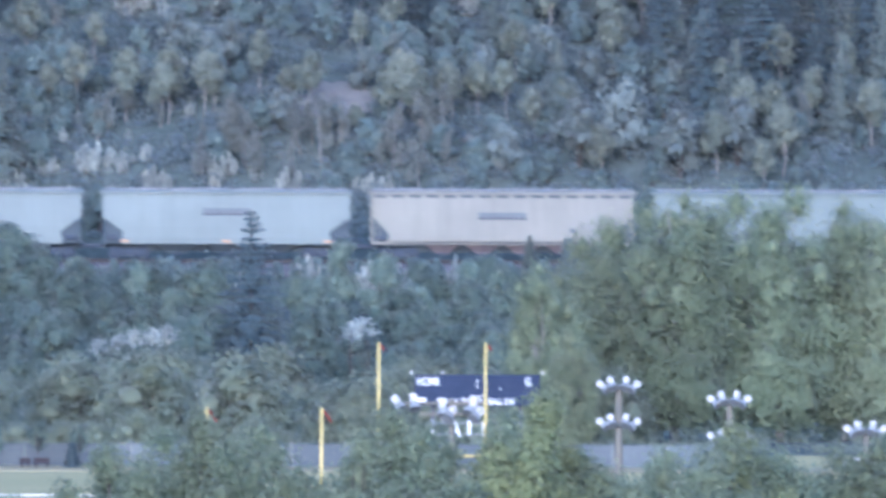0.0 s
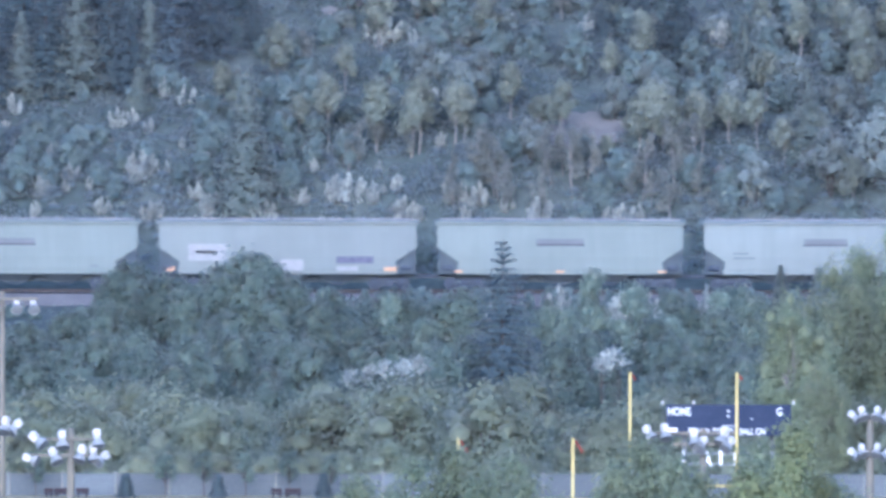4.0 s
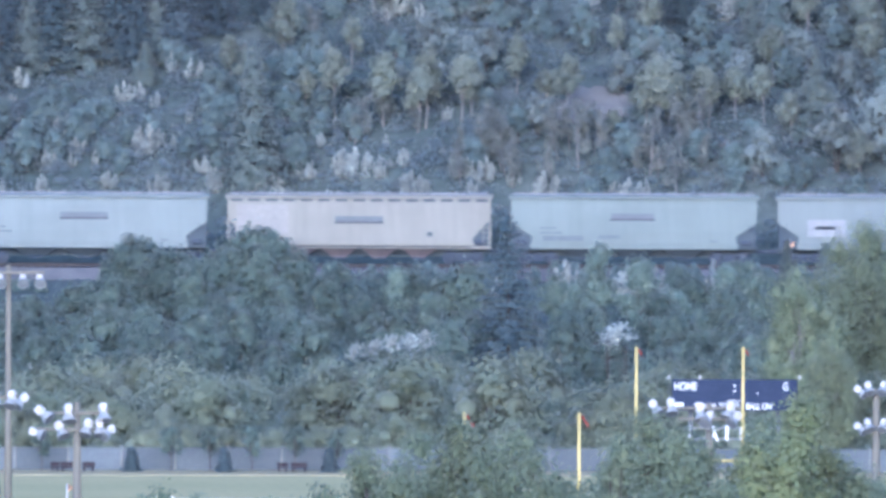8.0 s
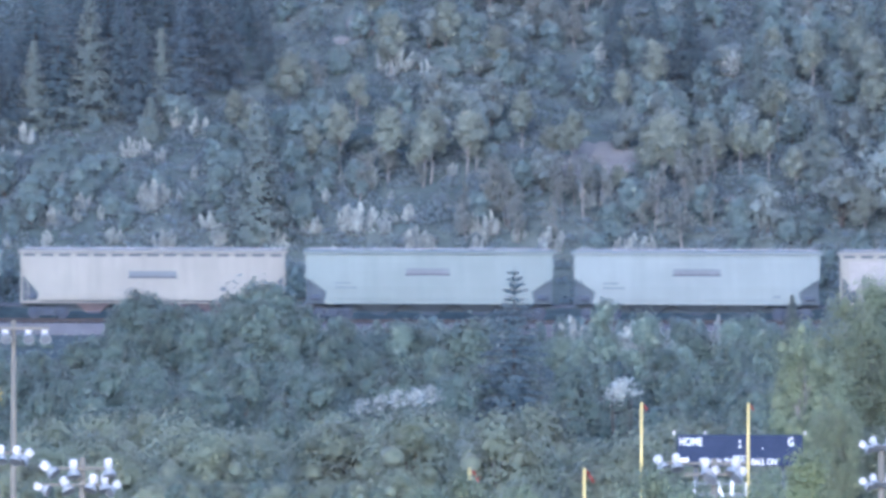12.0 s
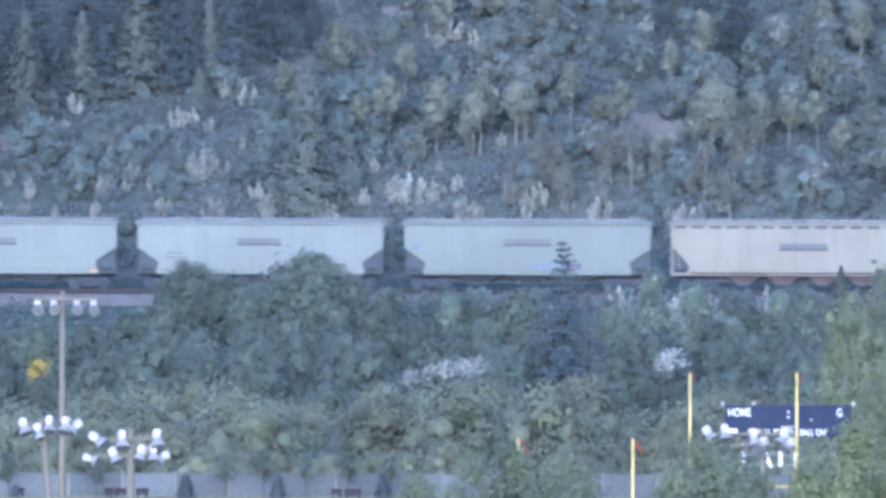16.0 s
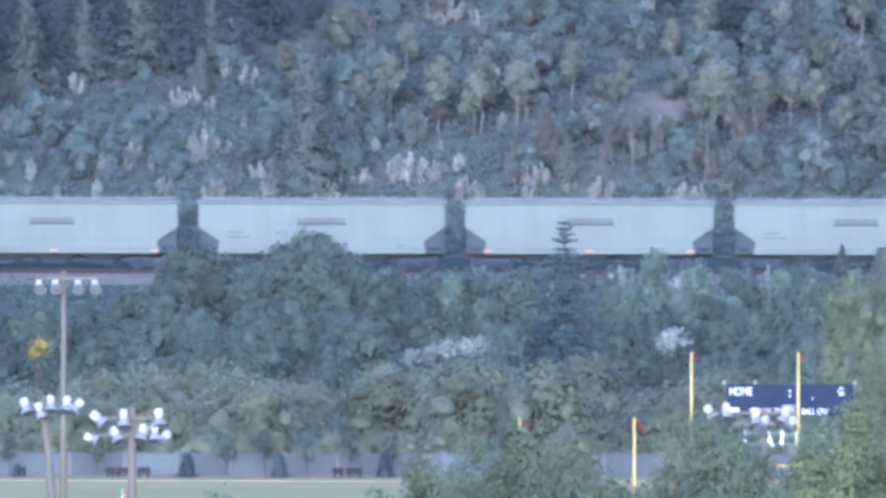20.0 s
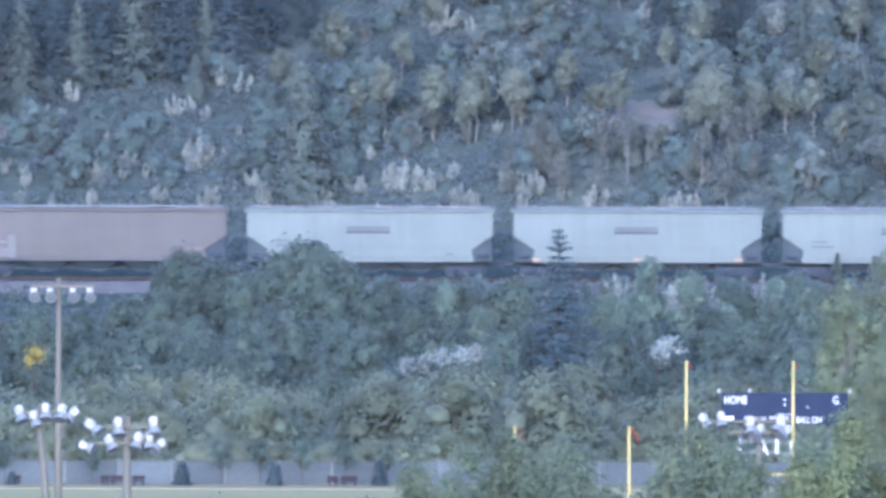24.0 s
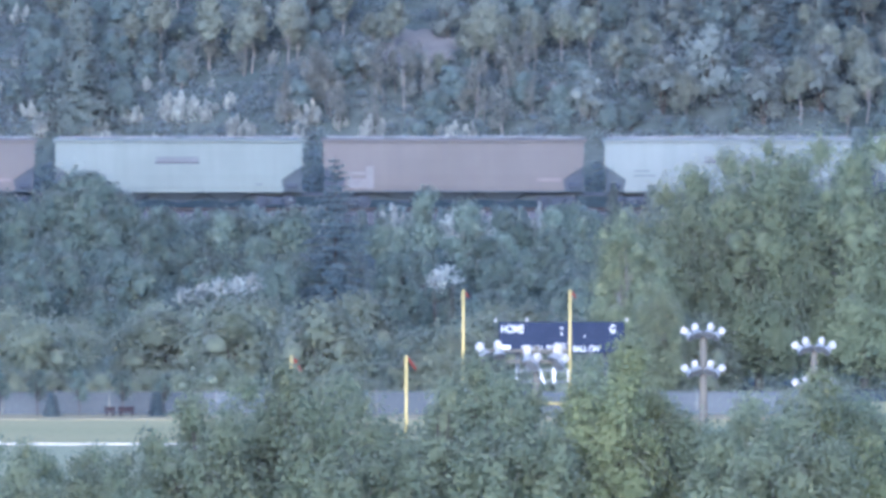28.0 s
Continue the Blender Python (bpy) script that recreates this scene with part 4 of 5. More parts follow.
def wheelset_mesh():
    bm = bmesh.new()
    turn = Matrix.Rotation(radians(90), 4, "X")
    for y, r, d in ((-0.75, 0.42, 0.10), (0.75, 0.42, 0.10), (-0.70, 0.455, 0.03), (0.70, 0.455, 0.03), (0, 0.085, 2.0)):
        bmesh.ops.create_cone(bm, cap_ends=True, segments=20, radius1=r, radius2=r, depth=d, matrix=Matrix.Translation((0, y, 0)) @ turn)
    for y in (-0.80, 0.80):
        add_box(bm, 0.2, y, 0, 0.16, 0.02, 0.06)
    return bm_mesh("wheelset", bm, M_BLACKISH)


def side_frame_mesh():
    bm = bmesh.new()
    add_box(bm, 0, 0, 0.62, 2.3, 0.16, 0.16, None, 0.03)
    add_box(bm, 0, 0, 0.30, 1.1, 0.16, 0.12, None, 0.03)
    for s in (-1, 1):
        add_box(bm, s * 0.72, 0, 0.46, 0.5, 0.14, 0.12, Matrix.Rotation(s * -0.7, 4, "Y"))
        add_box(bm, s * 0.89, 0, 0.46, 0.30, 0.2, 0.30, None, 0.04)
        add_box(bm, s * 0.26, 0, 0.46, 0.12, 0.18, 0.34)
    for k in range(3):
        bmesh.ops.create_cone(bm, cap_ends=True, segments=10, radius1=0.06, radius2=0.06, depth=0.26, matrix=Matrix.Translation((-0.13 + 0.13 * k, 0, 0.47)))
    return bm_mesh("side_frame", bm, M_BLACKISH)


WHEELSET, SIDE_FRAME = wheelset_mesh(), side_frame_mesh()
WHEELS = []


def ladder_mesh(height):
    bm = bmesh.new()
    for x in (-0.2, 0.2):
        add_box(bm, x, 0, height / 2, 0.04, 0.04, height)
    k = int(height / 0.35)
    for i in range(k):
        add_box(bm, 0, 0, 0.2 + i * 0.35, 0.4, 0.03, 0.03)
    return bm


def arch_mesh(w, h, mat):
    """A long marking whose lower edge arches up in the middle, standing 12 mm proud."""
    bm = bmesh.new()
    n = 10
    top = [bm.verts.new((-w / 2 + w * i / n, 0, h)) for i in range(n + 1)]
    low = [bm.verts.new((-w / 2 + w * i / n, 0, 0.10 * h * (1 - (2 * i / n - 1) ** 2))) for i in range(n + 1)]
    for i in range(n):
        bm.faces.new((low[i], low[i + 1], top[i + 1], top[i]))
    out = bmesh.ops.extrude_face_region(bm, geom=bm.faces[:])
    bmesh.ops.translate(bm, vec=(0, 0.012, 0), verts=[v for v in out["geom"] if isinstance(v, bmesh.types.BMVert)])
    return bm_mesh("emblem", bm, mat)


def bogie(car, x):
    b = new("bogie")
    b.parent = car
    b.location = (x, 0, 0)
    bm = bmesh.new()
    add_box(bm, 0, 0, 0.62, 0.42, 2.1, 0.28, None, 0.04)
    bolster = part("bolster", bm, M_BLACKISH, b)
    for y in (-1.02, 1.02):
        child("side_frame", SIDE_FRAME, b, "", (0, y, 0))
    for dx in (-0.89, 0.89):
        w = child("wheelset", WHEELSET, b, "", (dx, 0, 0.455))
        WHEELS.append((w, dx))


def hopper_car(label, pitch, kind, paint, seed, marks=()):
    """Covered hopper: lofted body with slope sheets, roof, sills, posts, outlet bays, bogies, couplers."""
    rng = np.random.default_rng(seed)
    car = tagged(new("hopper_car"), label, "freight car", "hopper cars of the train")
    half = pitch / 2 - (0.66 if kind == "cream" else 0.68)
    if kind == "cream":
        rows = [(1.22, 1.00, 1.46), (1.24, 1.00, 1.50), (1.50, 1.16, 1.54), (1.74, 1.14, 1.56), (2.92, 0.06, 1.57), (3.4, 0.04, 1.57), (4.02, 0.04, 1.55), (4.28, 0.04, 1.53)]
    else:
        rows = [(1.10, 1.20, 1.40), (1.12, 1.18, 1.46), (1.45, 1.30, 1.54), (1.86, 1.36, 1.57), (2.20, 0.86, 1.60), (2.68, 0.12, 1.60), (2.74, 0.06, 1.60), (3.2, 0.05, 1.59), (3.8, 0.05, 1.55), (4.28, 0.05, 1.48)]
    v, f = hull(half, rows)
    child("body", raw("body", v, f, paint), car)
    # roof: shallow pitched with overhanging eaves
    bm = bmesh.new()
    sec = [(-1.64, 4.30), (-1.66, 4.46), (-0.9, 4.54), (0, 4.57), (0.9, 4.54), (1.66, 4.46), (1.64, 4.30), (0, 4.36)]
    ends = []
    for x in (-half - 0.16, half + 0.16):
        ends.append([bm.verts.new((x, y, z)) for y, z in sec])
    for k in range(len(sec)):
        bm.faces.new((ends[0][k], ends[1][k], ends[1][(k + 1) % len(sec)], ends[0][(k + 1) % len(sec)]))
    bm.faces.new(ends[0][::-1])
    bm.faces.new(ends[1])
    part("roof", bm, paint, car)
    part("running_board", box(2 * half - 0.3, 0.55, 0.05, 0, 0, 4.63), M_GALV, car)
    for i in range(4):
        x = -half * 0.75 + half * 0.5 * i
        part("hatch_cover", box(half * 0.44, 0.5, 0.07, x, -0.55, 4.545, 0.02), M_GALV, car)
    for y in (-1.52, 1.52):
        part("side_sill", box(2 * half - (0 if kind == "cream" else 2.5), 0.14, 0.10, 0, y, 1.09, 0.02), paint if kind != "tan" else M_GEAR, car)
        for s in (-1, 1):
            part("end_post", box(0.11, 0.10, 3.2, s * (half - 0.04), y, 2.72) if kind == "cream" else box(0.09, 0.10, 1.56, s * (half - 0.04), y, 3.52), paint, car)
    for s in (-1, 1):
        # web plate and gear under the slope sheet; bay shade put into the dark colour
        bm = bmesh.new()
        pts = [(half - 0.05, 1.2), (half - 1.3, 1.2), (half - 1.44, 1.5), (half - 1.42, 1.88), (half - 0.05, 2.78)] if kind != "cream" else [(half - 0.05, 1.2), (half - 1.2, 1.2), (half - 1.22, 1.5), (half - 1.18, 1.8), (half - 0.05, 2.96)]
        a = [bm.verts.new((s * x, -1.36, z)) for x, z in pts]
        c = [bm.verts.new((s * x, 1.36, z)) for x, z in pts]
        for k in range(len(pts)):
            bm.faces.new((a[k], a[(k + 1) % 5], c[(k + 1) % 5], c[k]))
        bm.faces.new(a)
        bm.faces.new(c[::-1])
        part("end_web", bm, M_GEAR if kind != "tan" else M_BLACKISH, car, "plate under the slope sheet, coloured dark for the shade there")
        part("end_platform", box(1.3, 3.1, 0.12, s * (half - 0.62), 0, 1.14), paint if kind == "cream" else M_GEAR, car)
        part("coupler", box(0.9, 0.24, 0.26, s * (pitch / 2 - 0.45), 0, 0.88, 0.04), M_BLACKISH, car)
        for y in (-1.60, 1.60):
            part("ladder", ladder_mesh(2.9 if kind == "cream" else 1.5), paint if kind == "cream" else M_GEAR, car, "", (s * (half - 0.3), y, 1.2))
        part("air_reservoir" if s > 0 else "brake_cylinder", box(0.7, 0.34, 0.34, s * (half - 0.65), -1.45, 1.45, 0.1), M_BLACKISH, car)
    part("centre_sill", box(2 * half, 0.34, 0.44, 0, 0, 0.94), M_GEAR, car)
    # plate added to hide the dark see-through gaps between the bays
    part("gap_filler", box(2 * half - 3.4, 0.06, 0.62, 0, -0.3, 0.82), M_GEAR, car, "filler plate closing the dark gaps between the outlet bays")
    bays = 3 if kind != "cream" else 4
    for i in range(bays):
        x = (i - (bays - 1) / 2) * (3.2 if bays == 3 else 2.6)
        bv, bf = hull(1.5 if bays == 3 else 1.25, [(0.45, 0.78, 0.7), (0.55, 0.72, 0.75), (1.10, 0.0, 1.35)])
        child("outlet_bay", raw("outlet_bay", bv, bf, M_RUSTBAY if kind == "cream" else M_GEAR), car, "", (x, 0, 0))
        part("outlet_gate", box(0.8, 1.3, 0.16, x, 0, 0.42, 0.02), M_BLACKISH, car)
    for s in (-1, 1):
        bogie(car, s * (pitch / 2 - 2.45))
    front = -1.60
    if kind == "cream":
        k = 15
        for i in range(k):
            x = -half + (2 * half) * (i + 0.5) / k
            # solid box on the side; the slot's shade is put into its colour
            part("slot_shade", box(half * 2 / k * 0.66, 0.05, 0.15, x, -1.545, 4.19), M_SLOT, car, "dark plate standing for a shaded opening below the eaves")
    for name, mat, x, z, w, h in marks:
        if name == "emblem":
            child("emblem", arch_mesh(w, h, mat), car, "faded blue-grey oblong emblem", (x, front - 0.016, z))
            child("emblem_bar", arch_mesh(w * 1.02, 0.11, M_EDGE), car, "", (x, front - 0.034, z - 0.02))
        else:
            part(name, box(w, 0.02, h, x, front - 0.006, z + h / 2), mat, car)
    return car


P_BLUE = paint_material("weathered_pale_blue_paint", (0.188, 0.217, 0.203), (0.147, 0.173, 0.161))
P_WHITE = paint_material("weathered_bluish_white_paint", (0.208, 0.235, 0.225), (0.165, 0.188, 0.181))
P_CREAM = paint_material("weathered_cream_paint", (0.251, 0.244, 0.210), (0.184, 0.177, 0.154))
P_TAN = paint_material("faded_pinkish_brown_paint", (0.147, 0.138, 0.130), (0.121, 0.117, 0.119))
P_GREY = paint_material("weathered_blue_grey_paint", (0.187, 0.210, 0.202), (0.156, 0.176, 0.170))
M_SPRAY = plain("dark_spray_paint", (0.094, 0.100, 0.141), (0.141, 0.147, 0.194), 2.5, 0.6, 0, 0.02)
M_SPRAYB = plain("pale_blue_spray_paint", (0.15, 0.19, 0.23), (0.19, 0.225, 0.26), 2.5, 0.6, 0, 0.02)

EMB = ("emblem", M_LOGO, 0.0, 2.93, 3.1, 0.45)
EMBC = ("emblem", M_LOGO, 0.0, 2.70, 3.1, 0.45)
EMB2 = ("emblem", M_LOGO, -0.1, 2.93, 2.83, 0.45)
NUM = (("stencil_bar", M_SMOKE, -5.6, 2.36, 1.0, 0.12), ("stencil_bar", M_SMOKE, -5.4, 2.06, 1.4, 0.12), ("placard", M_SMOKE, 5.2, 1.5, 0.5, 0.14))
TAGS = (("graffiti", M_SMOKE, -4.6, 1.6, 2.6, 0.32), ("graffiti", M_SMOKE, -1.6, 1.75, 1.4, 0.2))
PANEL = (("white_panel", M_FADED, -5.2, 1.9, 2.5, 1.1),)
GREYTAGS = PANEL + (("graffiti", M_SMOKE, -5.3, 2.38, 1.3, 0.18), ("graffiti", M_FADED, 0.3, 1.25, 1.5, 0.75), ("graffiti", M_SPRAY, 4.4, 1.75, 2.4, 0.45), ("graffiti", M_FADED, 3.9, 1.25, 1.4, 0.32), ("graffiti", M_SMOKE, -2.6, 1.75, 0.9, 0.16),
                    ("graffiti", M_SMOKE, -1.0, 1.7, 0.9, 0.16), ("reflector_tape", M_ORANGE, -7.6, 1.25, 0.55, 0.28), ("reflector_tape", M_ORANGE, 6.7, 1.25, 0.8, 0.25))
MARKTAN = (("white_mark", M_CHALK, -6.3, 2.2, 1.15, 0.17), ("white_mark", M_CHALK, -6.3, 1.3, 1.15, 0.62), ("white_mark", M_CHALK, -5.45, 1.25, 0.5, 1.5), ("stencil_bar", M_RUSTBAY, 6.2, 1.75, 1.6, 0.2))
TAPE = (("reflector_tape", M_ORANGE, -6.6, 1.16, 0.5, 0.14), ("reflector_tape", M_ORANGE, 0.0, 1.16, 0.5, 0.14), ("reflector_tape", M_ORANGE, 6.6, 1.16, 0.5, 0.14))
ROUND = (("round_plate", M_GEAR, 4.6, 1.85, 0.34, 0.26),)

# middle of each car along the track at the start, length over couplers, build
TRAIN = [
    (38.51, 17.39, "blue", (EMB2,) + TAPE), (20.63, 18.38, "cream", (EMBC,) + ROUND), (2.68, 17.50, "white", (EMB,) + TAPE),
    (-14.74, 17.35, "white", (EMB2,) + NUM), (-32.10, 17.35, "blue", (EMB,) + TAPE), (-49.84, 18.13, "grey", GREYTAGS),
    (-67.58, 17.35, "blue", (EMB2,) + TAGS + NUM), (-85.46, 18.42, "cream", (EMBC, ("repainted_panel", M_REPAINT, -6.3, 1.95, 3.4, 1.95)) + ROUND), (-103.35, 17.35, "white", (EMB,) + NUM),
    (-120.76, 17.46, "blue", (EMB2,) + NUM), (-138.74, 18.49, "cream", (EMBC,) + ROUND),
    (-156.68, 17.39, "blue", (EMB, ("graffiti", M_SPRAYB, 1.5, 1.3, 2.4, 0.5), ("graffiti", M_SPRAY, 3.0, 1.4, 1.0, 0.4), ("round_plate", M_SPRAYB, -7.2, 2.7, 0.55, 0.4))),
    (-174.05, 17.35, "white", (EMB2,) + NUM), (-191.48, 17.50, "white", (EMB,) + TAPE), (-208.91, 17.35, "white", (EMB,) + NUM),
    (-226.33, 17.50, "white", (EMB2,) + TAPE), (-243.76, 17.35, "white", (EMB2,) + NUM), (-261.59, 18.31, "tan", MARKTAN),
    (-279.46, 17.43, "blue", (EMB2,) + NUM), (-297.33, 18.31, "tan", MARKTAN),
]
KINDS = {
    "blue": (P_BLUE, "pale blue weathered covered hopper car on the rails"),
    "white": (P_WHITE, "bluish-white covered hopper car with grey emblem"),
    "cream": (P_CREAM, "cream covered hopper car with slotted eaves"),
    "tan": (P_TAN, "faded pinkish-brown covered hopper car"),
    "grey": (P_GREY, "blue-grey covered hopper car with spray-painted side"),
}
CARS = []
for i, (x, pitch, kind, marks) in enumerate(TRAIN):
    paint, label = KINDS[kind]
    car = hopper_car(label, pitch, kind, paint, 40 + i, marks)
    car.location = (x, TRACK_Y, RAIL_Z)
    CARS.append((car, x))


# ---- playing field ----
def goal(label, x, y, turn, wind):
    """Gooseneck goal: padded pedestal, crossbar, two uprights with ribbons."""
    g = tagged(new("goalpost"), label, "goalpost", "goals of the playing field")
    g.matrix_basis = pose(x, y, 0, 0, 0, turn)
    child("pedestal", tubes("pedestal", [([(0, 1.9, -0.3), (0, 1.9, 1.9), (0, 1.5, 2.7), (0, 0.7, 3.0), (0, 0, 3.05)], [0.1] * 5)], M_YELLOW, 10), g)
    child("crossbar", tubes("crossbar", [([(-2.88, 0, 3.05), (2.88, 0, 3.05)], [0.08, 0.08])], M_YELLOW, 10), g)
    for s in (-2.82, 2.82):
        u = child("upright", tubes("upright", [([(s, 0, 3.0), (s, 0, 9.05)], [0.085, 0.075])], M_YELLOW, 10), g)
        bm = bmesh.new()
        ps = [(0.08 + a * wind, b, 8.86 - 1.6 * a * wind) for a, b in ((0, 0), (0.11, 0.05), (0.24, 0.02), (0.36, 0.08))]
        vs = [[bm.verts.new((s + a, b, c)) for a, b, c in ps], [bm.verts.new((s + a + 0.07, b + 0.01, c + 0.11)) for a, b, c in ps]]
        for k in range(3):
            bm.faces.new((vs[0][k], vs[0][k + 1], vs[1][k + 1], vs[1][k]))
        bmesh.ops.solidify(bm, geom=bm.faces[:], thickness=0.015)
        part("ribbon", bm, M_RED, g, "red wind ribbon")
    part("pad", box(0.5, 0.5, 1.8, 0, 1.9, 0.9, 0.06), M_WHITE, g, "white pedestal pad")
    return g


goal("yellow goalpost with red wind ribbons at the near end", 3.90, 1486, 0, 1.0)
goal("yellow goalpost at the end by the scoreboard", 13.05, 1596, 0, 0.5)


def text_mesh(body, size, mat):
    cu = bpy.data.curves.new("lettering", "FONT")
    cu.body, cu.size, cu.extrude = body, size, 0.01
    cu.offset = 0.018 * size
    ob = bpy.data.objects.new("lettering", cu)
    scene.collection.objects.link(ob)
    me = bpy.data.meshes.new_from_object(ob.evaluated_get(bpy.context.evaluated_depsgraph_get()))
    bpy.data.objects.remove(ob)
    me.materials.clear()
    me.materials.append(mat)
    me.transform(Matrix.Rotation(radians(90), 4, "X") @ Matrix.Diagonal((0.72, 1, 1, 1)))
    return me


def right_edge(me):
    return max(v.co.x for v in me.vertices)


def scoreboard():
    sb = tagged(new("scoreboard"), "navy blue scoreboard on steel posts with white lettering", "scoreboard")
    sb.location = (15.95, 1650, 0)
    part("panel", box(6.86, 0.35, 1.72, 0, 0, 4.85, 0.03), M_NAVY, sb)
    for z in (2.45, 3.05):
        part("letter_rail", box(5.2, 0.06, 0.06, -0.1, -0.06, z), M_GALV, sb, "thin steel rail carrying large letters")
    for x in (-2.4, 2.4):
        part("post", box(0.28, 0.28, 5.7, x, 0.32, 2.75), M_DPOST, sb)
    for x in (-3.6, -1.9, 3.55):
        part("horn", box(0.11, 0.2, 0.2, x, 0, 5.82), M_WHITE, sb)
    face = -0.195
    for body, size, x, z in (("HOME", 0.62, -3.32, 5.12), ("G", 0.62, 2.62, 5.12), ("DOWN", 0.48, -2.2, 4.08), ("TO GO", 0.48, -0.86, 4.08), ("BALL ON", 0.48, 0.62, 4.08), ("A", 1.15, -1.45, 2.35)):
        for i, c in enumerate(body):
            if c != " ":
                me = text_mesh(c, size, M_LETTER)
                shift = right_edge(text_mesh(body[:i + 1], size, M_LETTER)) - right_edge(me)
                child("letter", me, sb, "white letter", (x + shift, face if z > 4 else -0.13, z))
    for x, z, w, h in ((0.05, 4.52, 0.95, 0.04), (1.25, 4.9, 0.08, 0.08), (0.0, 5.02, 0.11, 0.11), (0.0, 5.3, 0.11, 0.11), (-3.1, 4.1, 0.62, 0.34), (-0.42, 2.4, 0.16, 0.8), (-2.45, 2.4, 0.12, 0.8), (0.4, 2.4, 0.2, 0.7)):
        part("marking", box(w, 0.02, h, x, face if z > 4 else -0.13, z + h / 2), M_LETTER, sb)


scoreboard()


def lamp_parts():
    bm = bmesh.new()
    add_box(bm, 0, 0, 0.26, 0.36, 0.40, 0.40, None, 0.05)
    bmesh.ops.create_cone(bm, cap_ends=True, segments=12, radius1=0.17, radius2=0.17, depth=0.10, matrix=Matrix.Translation((0, 0, 0.03)))
    housing = bm_mesh("housing", bm, M_WHITE)
    # flared bowl with a thick rim, open below
    prof = [(0.12, 0.0), (0.22, -0.08), (0.30, -0.22), (0.345, -0.40), (0.36, -0.42), (0.33, -0.40), (0.28, -0.22), (0.18, -0.09), (0.0, -0.05)]
    v, f, n = [], [], 18
    for r, z in prof:
        v += [(r * math.cos(6.2832 * k / n), r * math.sin(6.2832 * k / n), z) for k in range(n)]
    for i in range(len(prof) - 1):
        for k in range(n):
            f.append((i * n + k, i * n + (k + 1) % n, (i + 1) * n + (k + 1) % n, (i + 1) * n + k))
    bowl = raw("reflector", v, f, M_DISH, True)
    glass = bm_mesh("lens", (lambda b: (bmesh.ops.create_cone(b, cap_ends=True, segments=18, radius1=0.325, radius2=0.325, depth=0.02), b)[1])(bmesh.new()), M_LENS)
    return housing, bowl, glass


HOUSING, BOWL, LENS = lamp_parts()


def floodlight(pole, x, y, z, tilt, turn, scale=1.0):
    base = new("floodlight")
    base.parent = pole
    scale *= 0.88
    base.matrix_basis = Matrix.Translation((x, y, z)) @ Matrix.Rotation(turn, 4, "Z") @ Matrix.Rotation(tilt, 4, "X") @ Matrix.Diagonal((scale, scale, scale, 1))
    child("housing", HOUSING, base, "white ballast housing")
    child("reflector", BOWL, base, "silvery reflector bowl")
    child("lens", LENS, base, "", (0, 0, -0.385))


def light_pole(label, x, y, height, arms, lamps, lean=0.0, r=0.2, steel=False):
    """Tall pole with cross-arms and floodlights. arms: height, half width; lamps: x, height, tilt, turn, size."""
    p = tagged(new("floodlight_pole"), label, "floodlight pole", "floodlights round the playing field")
    p.matrix_basis = pose(x, y, 0, 0, lean, 0)
    child("pole", tubes("pole", [([(0, 0, -0.5), (0, 0, height * 0.5), (0, 0, height)], [r * 1.15, r * 0.9, r * 0.62])], M_GALV if steel else M_WOODPOLE, 12), p)
    for z, w0, w1 in arms:
        part("cross_arm", box(w1 - w0, 0.14, 0.14, (w0 + w1) / 2, -0.2, z, 0.02), M_GALV if steel else M_WOODPOLE, p)
    for lx, z, tilt, turn, sc in lamps:
        floodlight(p, lx, -0.3, z, tilt, turn, sc)
    return p


light_pole("wooden pole with one row of four white floodlights", -21.36, 1486, 16.25, [(15.85, -1.35, 1.75)],
           [(x, 15.5, -0.95, 0.1, 0.95) for x in (-1.2, -0.4, 0.72, 1.55)], 0, 0.2)
light_pole("leaning wooden pole with a row of white floodlights", -19.95, 1400, 12.7, [(12.4, -1.2, 1.4)],
           [(-0.85, 12.35, -0.5, 0.5, 1.05), (-0.2, 12.1, -0.3, 0.9, 0.95), (0.33, 12.35, -0.5, -0.2, 1.05), (1.05, 12.25, -0.6, -0.5, 1.05), (1.5, 12.15, -0.9, -1.0, 1.0)], -5.0, 0.24)
light_pole("wooden pole with two rows of white floodlights", -16.93, 1400, 12.2, [(11.68, -1.65, 1.45), (10.92, -1.9, 1.5)],
           [(-1.55, 11.65, -0.9, 1.1, 1.1), (-0.4, 11.65, -0.4, 0.2, 1.1), (1.22, 11.7, -0.4, 0.3, 1.1), (-1.85, 10.75, -1.2, 1.2, 0.95), (-0.75, 10.9, -0.6, 0.7, 1.05),
            (0.47, 11.0, -0.5, -0.6, 1.05), (1.05, 11.0, -0.4, 0.2, 1.05), (1.45, 10.8, -1.0, -0.8, 1.0)], 0, 0.26)
RING = [(-0.74, -0.02, -0.95, 1.0, 0.82), (-0.34, 0.13, -0.7, 0.5, 0.82), (0.3, 0.13, -0.7, -0.4, 0.82), (0.72, -0.02, -0.95, -1.0, 0.82)]
for px, top, label in ((20.1, 12.82, "wooden pole with two rings of white floodlights"), (25.23, 12.16, "wooden pole with white floodlights above green trees"), (31.56, 10.8, "wooden pole with a ring of white floodlights")):
    lamps = [(a, top + b, c, d, e) for a, b, c, d, e in RING] + [(a, top - 1.72 + b, c, d, e) for a, b, c, d, e in RING]
    light_pole(label, px, 1400, top + 0.1, [(top, -0.7, 0.7), (top - 1.72, -0.7, 0.7)], lamps, 0, 0.25)
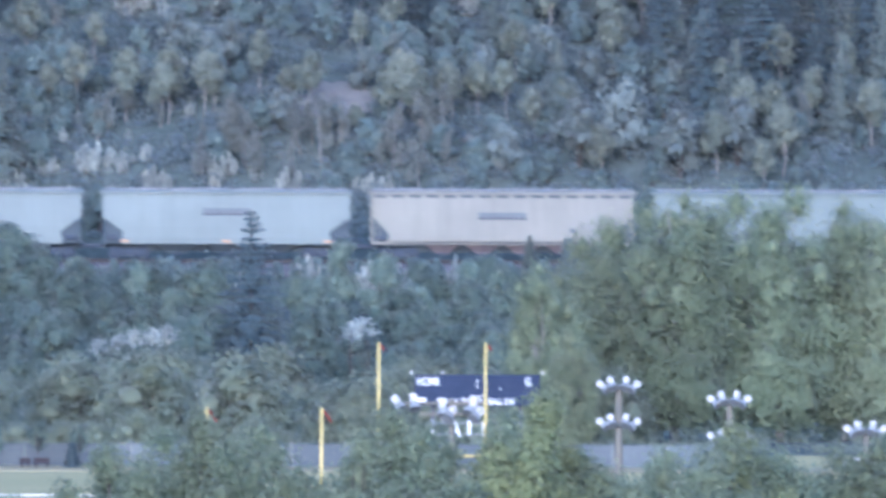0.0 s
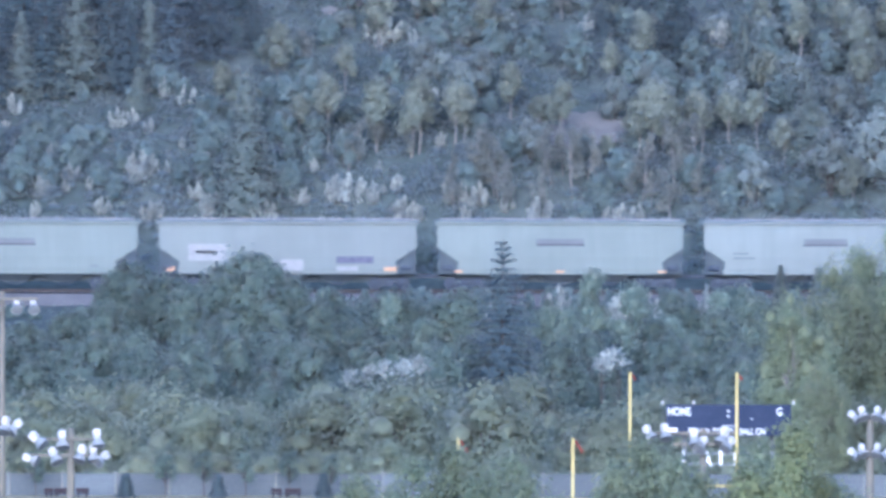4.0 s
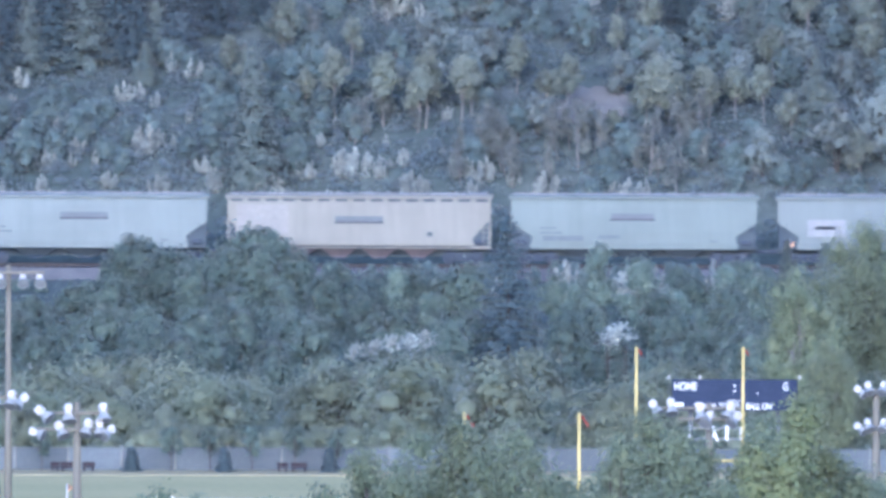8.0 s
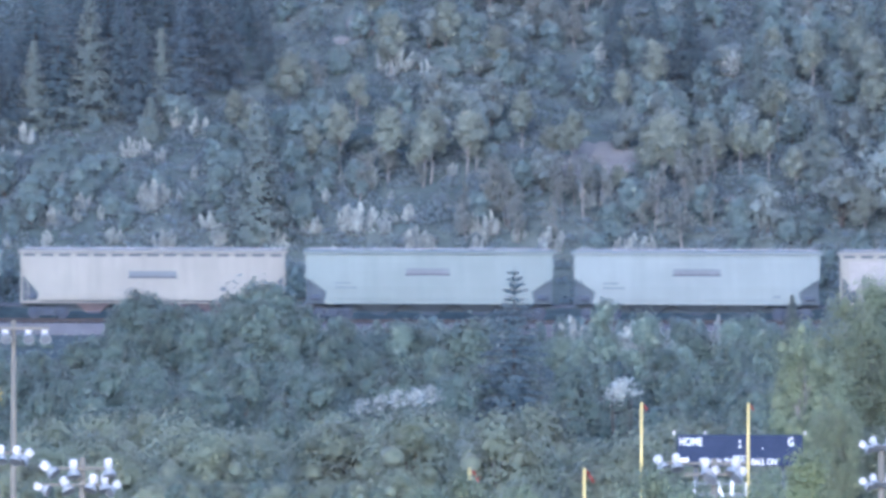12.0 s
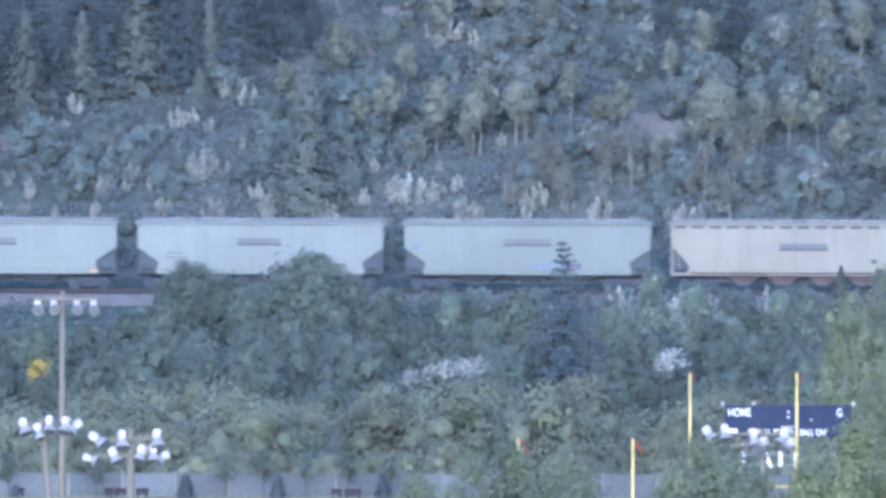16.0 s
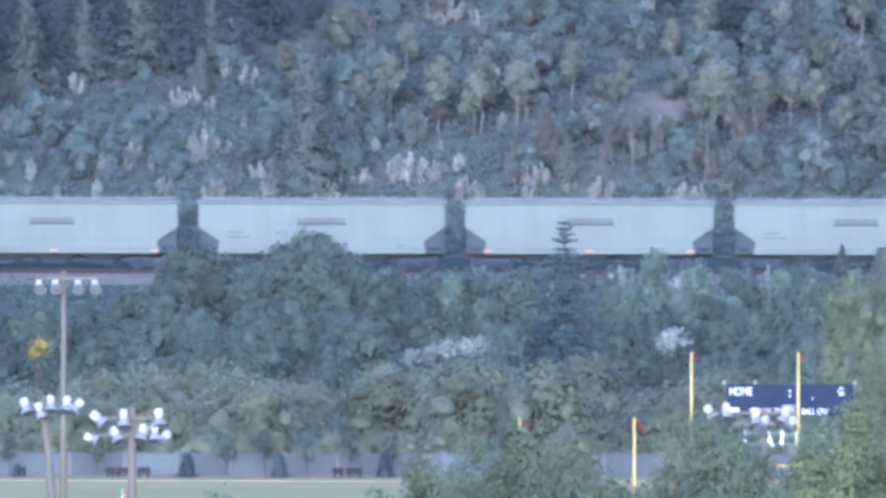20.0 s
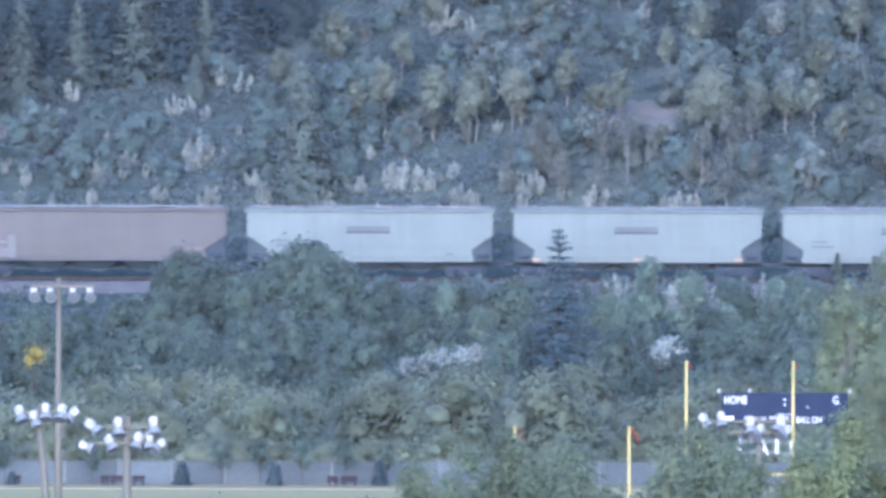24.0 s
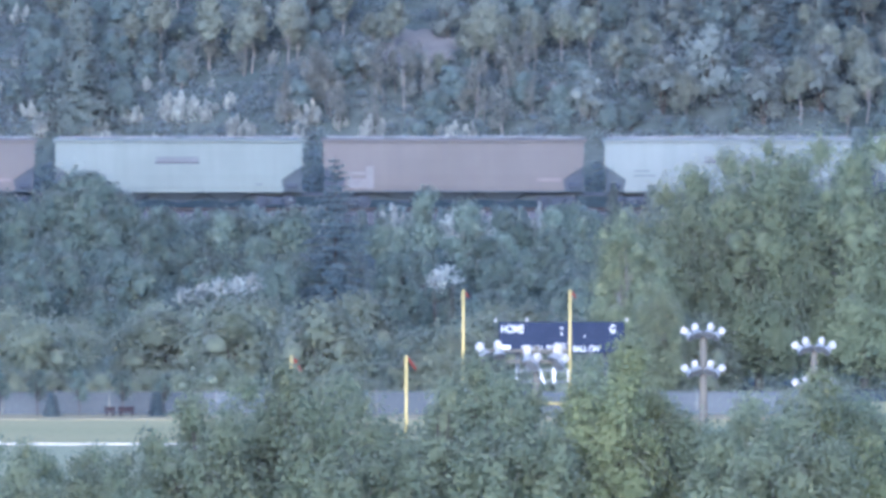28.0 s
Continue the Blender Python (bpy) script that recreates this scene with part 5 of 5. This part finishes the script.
light_pole("wooden pole with floodlights in front of the scoreboard", 12.35, 1400, 12.2, [(12.0, -2.7, 1.5), (11.5, -1.4, 1.2)],
           [(-2.5, 12.0, -0.7, 0.8, 1.0), (-1.75, 12.05, -0.5, 0.3, 1.0), (-0.4, 11.8, -0.5, 0.4, 1.1), (-0.05, 11.5, -0.9, -0.5, 1.1), (0.95, 11.85, -0.6, -0.7, 1.1), (1.2, 11.5, -0.9, -0.7, 1.0)], 0, 0.24)


def bundle(name, label, cat, x, y, w, h, mat, seed):
    """A sheeted heap: a lumpy dome with folds, standing on the turf."""
    bm = bmesh.new()
    bmesh.ops.create_icosphere(bm, subdivisions=3, radius=1.0)
    for v in bm.verts:
        k = 1 + 0.13 * noise.noise(v.co * 2.3 + Vector((seed, 0, 0)))
        v.co = Vector((v.co.x * w / 2 * k, v.co.y * w / 2 * k, h * 0.5 + max(-0.47, v.co.z * 0.5 * k) * h))
    ob = new(name, bm_mesh(name, bm, mat, True))
    ob.location = (x, y, 0.03)
    tagged(ob, label, cat)


bundle("equipment_cover", "white plastic sheet over equipment on the turf", "cover", -16.7, 1586, 0.8, 0.72, M_TARP, 3)
bundle("equipment_cover", "wide white plastic sheet over equipment on the turf", "cover", -10.15, 1524, 1.35, 0.9, M_TARP, 8)
bundle("field_ball", "bright blue exercise ball on the turf", "ball", 7.86, 1559, 0.6, 0.56, M_BLUE, 5)


def fence():
    f = tagged(new("fence"), "low fence with blue-grey windscreen and pale posts", "fence")
    f.location = (0, 1668, 0)
    post = bm_mesh("post", box(0.09, 0.09, 1.45, 0, 0, 0.7, 0.01), M_FPOST)
    panel = bm_mesh("windscreen", box(2.84, 0.03, 1.22, 0, 0.03, 0.66, 0.004), M_FABRIC)
    rail = bm_mesh("top_rail", box(2.93, 0.05, 0.05, 0, 0, 1.32), M_DPOST)
    for i in range(20):
        x = -29.5 + 2.95 * i
        child("post", post, f, "", (x, 0, 0))
        child("windscreen", panel, f, "", (x + 1.475, 0, 0))
        child("top_rail", rail, f, "", (x + 1.475, 0, 0))


fence()


def seat(x, y, w):
    """Low dark red bench: seat planks, back, legs."""
    b = tagged(new("bench"), "low dark red bench beside the fence", "bench", "benches by the fence")
    b.location = (x, y, 0.06)
    part("seat", box(w, 0.42, 0.08, 0, 0, 0.24, 0.02), M_MAROON, b)
    part("backrest", box(w, 0.06, 0.20, 0, 0.22, 0.40, 0.02), M_MAROON, b)
    for s in (-1, 1):
        part("leg", box(0.10, 0.4, 0.22, s * (w / 2 - 0.12), 0, 0.10), M_MAROON, b)


for x, w in ((-20.6, 0.9), (-19.5, 0.7), (-8.8, 0.6), (-7.9, 0.9), (-26.3, 0.6), (-21.35, 0.5)):
    seat(x, 1665.5, w)


def flag(x, y):
    f = tagged(new("corner_flag"), "short white pole with a small orange flag", "flag")
    f.location = (x, y, 0)
    child("pole", tubes("pole", [([(0, 0, -0.2), (0, 0, 1.5)], [0.05, 0.04])], M_WHITE, 8), f)
    bm = bmesh.new()
    vs = [bm.verts.new(p) for p in ((0.04, 0, 1.5), (0.22, 0.05, 1.36), (0.36, 0.0, 1.26), (0.04, 0, 1.08))]
    bm.faces.new(vs)
    bmesh.ops.solidify(bm, geom=bm.faces[:], thickness=0.02)
    part("cloth", bm, M_ORANGE, f, "orange cloth")


flag(-19.9, 1603)


def motions():
    times = [0, 1, 2, 3, 4.5, 6, 8, 10, 12, 14, 16, 18, 20, 22, 24, 26, 27, 28]
    for car, x in CARS:
        walk(car, [(t, pose(x + run(t), TRACK_Y, RAIL_Z)) for t in times])
    spin = [i / 15 for i in range(421)]
    for w, dx in WHEELS:
        walk(w, [(t, pose(dx, 0, 0.455, 0, math.degrees(run(t) / 0.455), 0)) for t in spin])


motions()
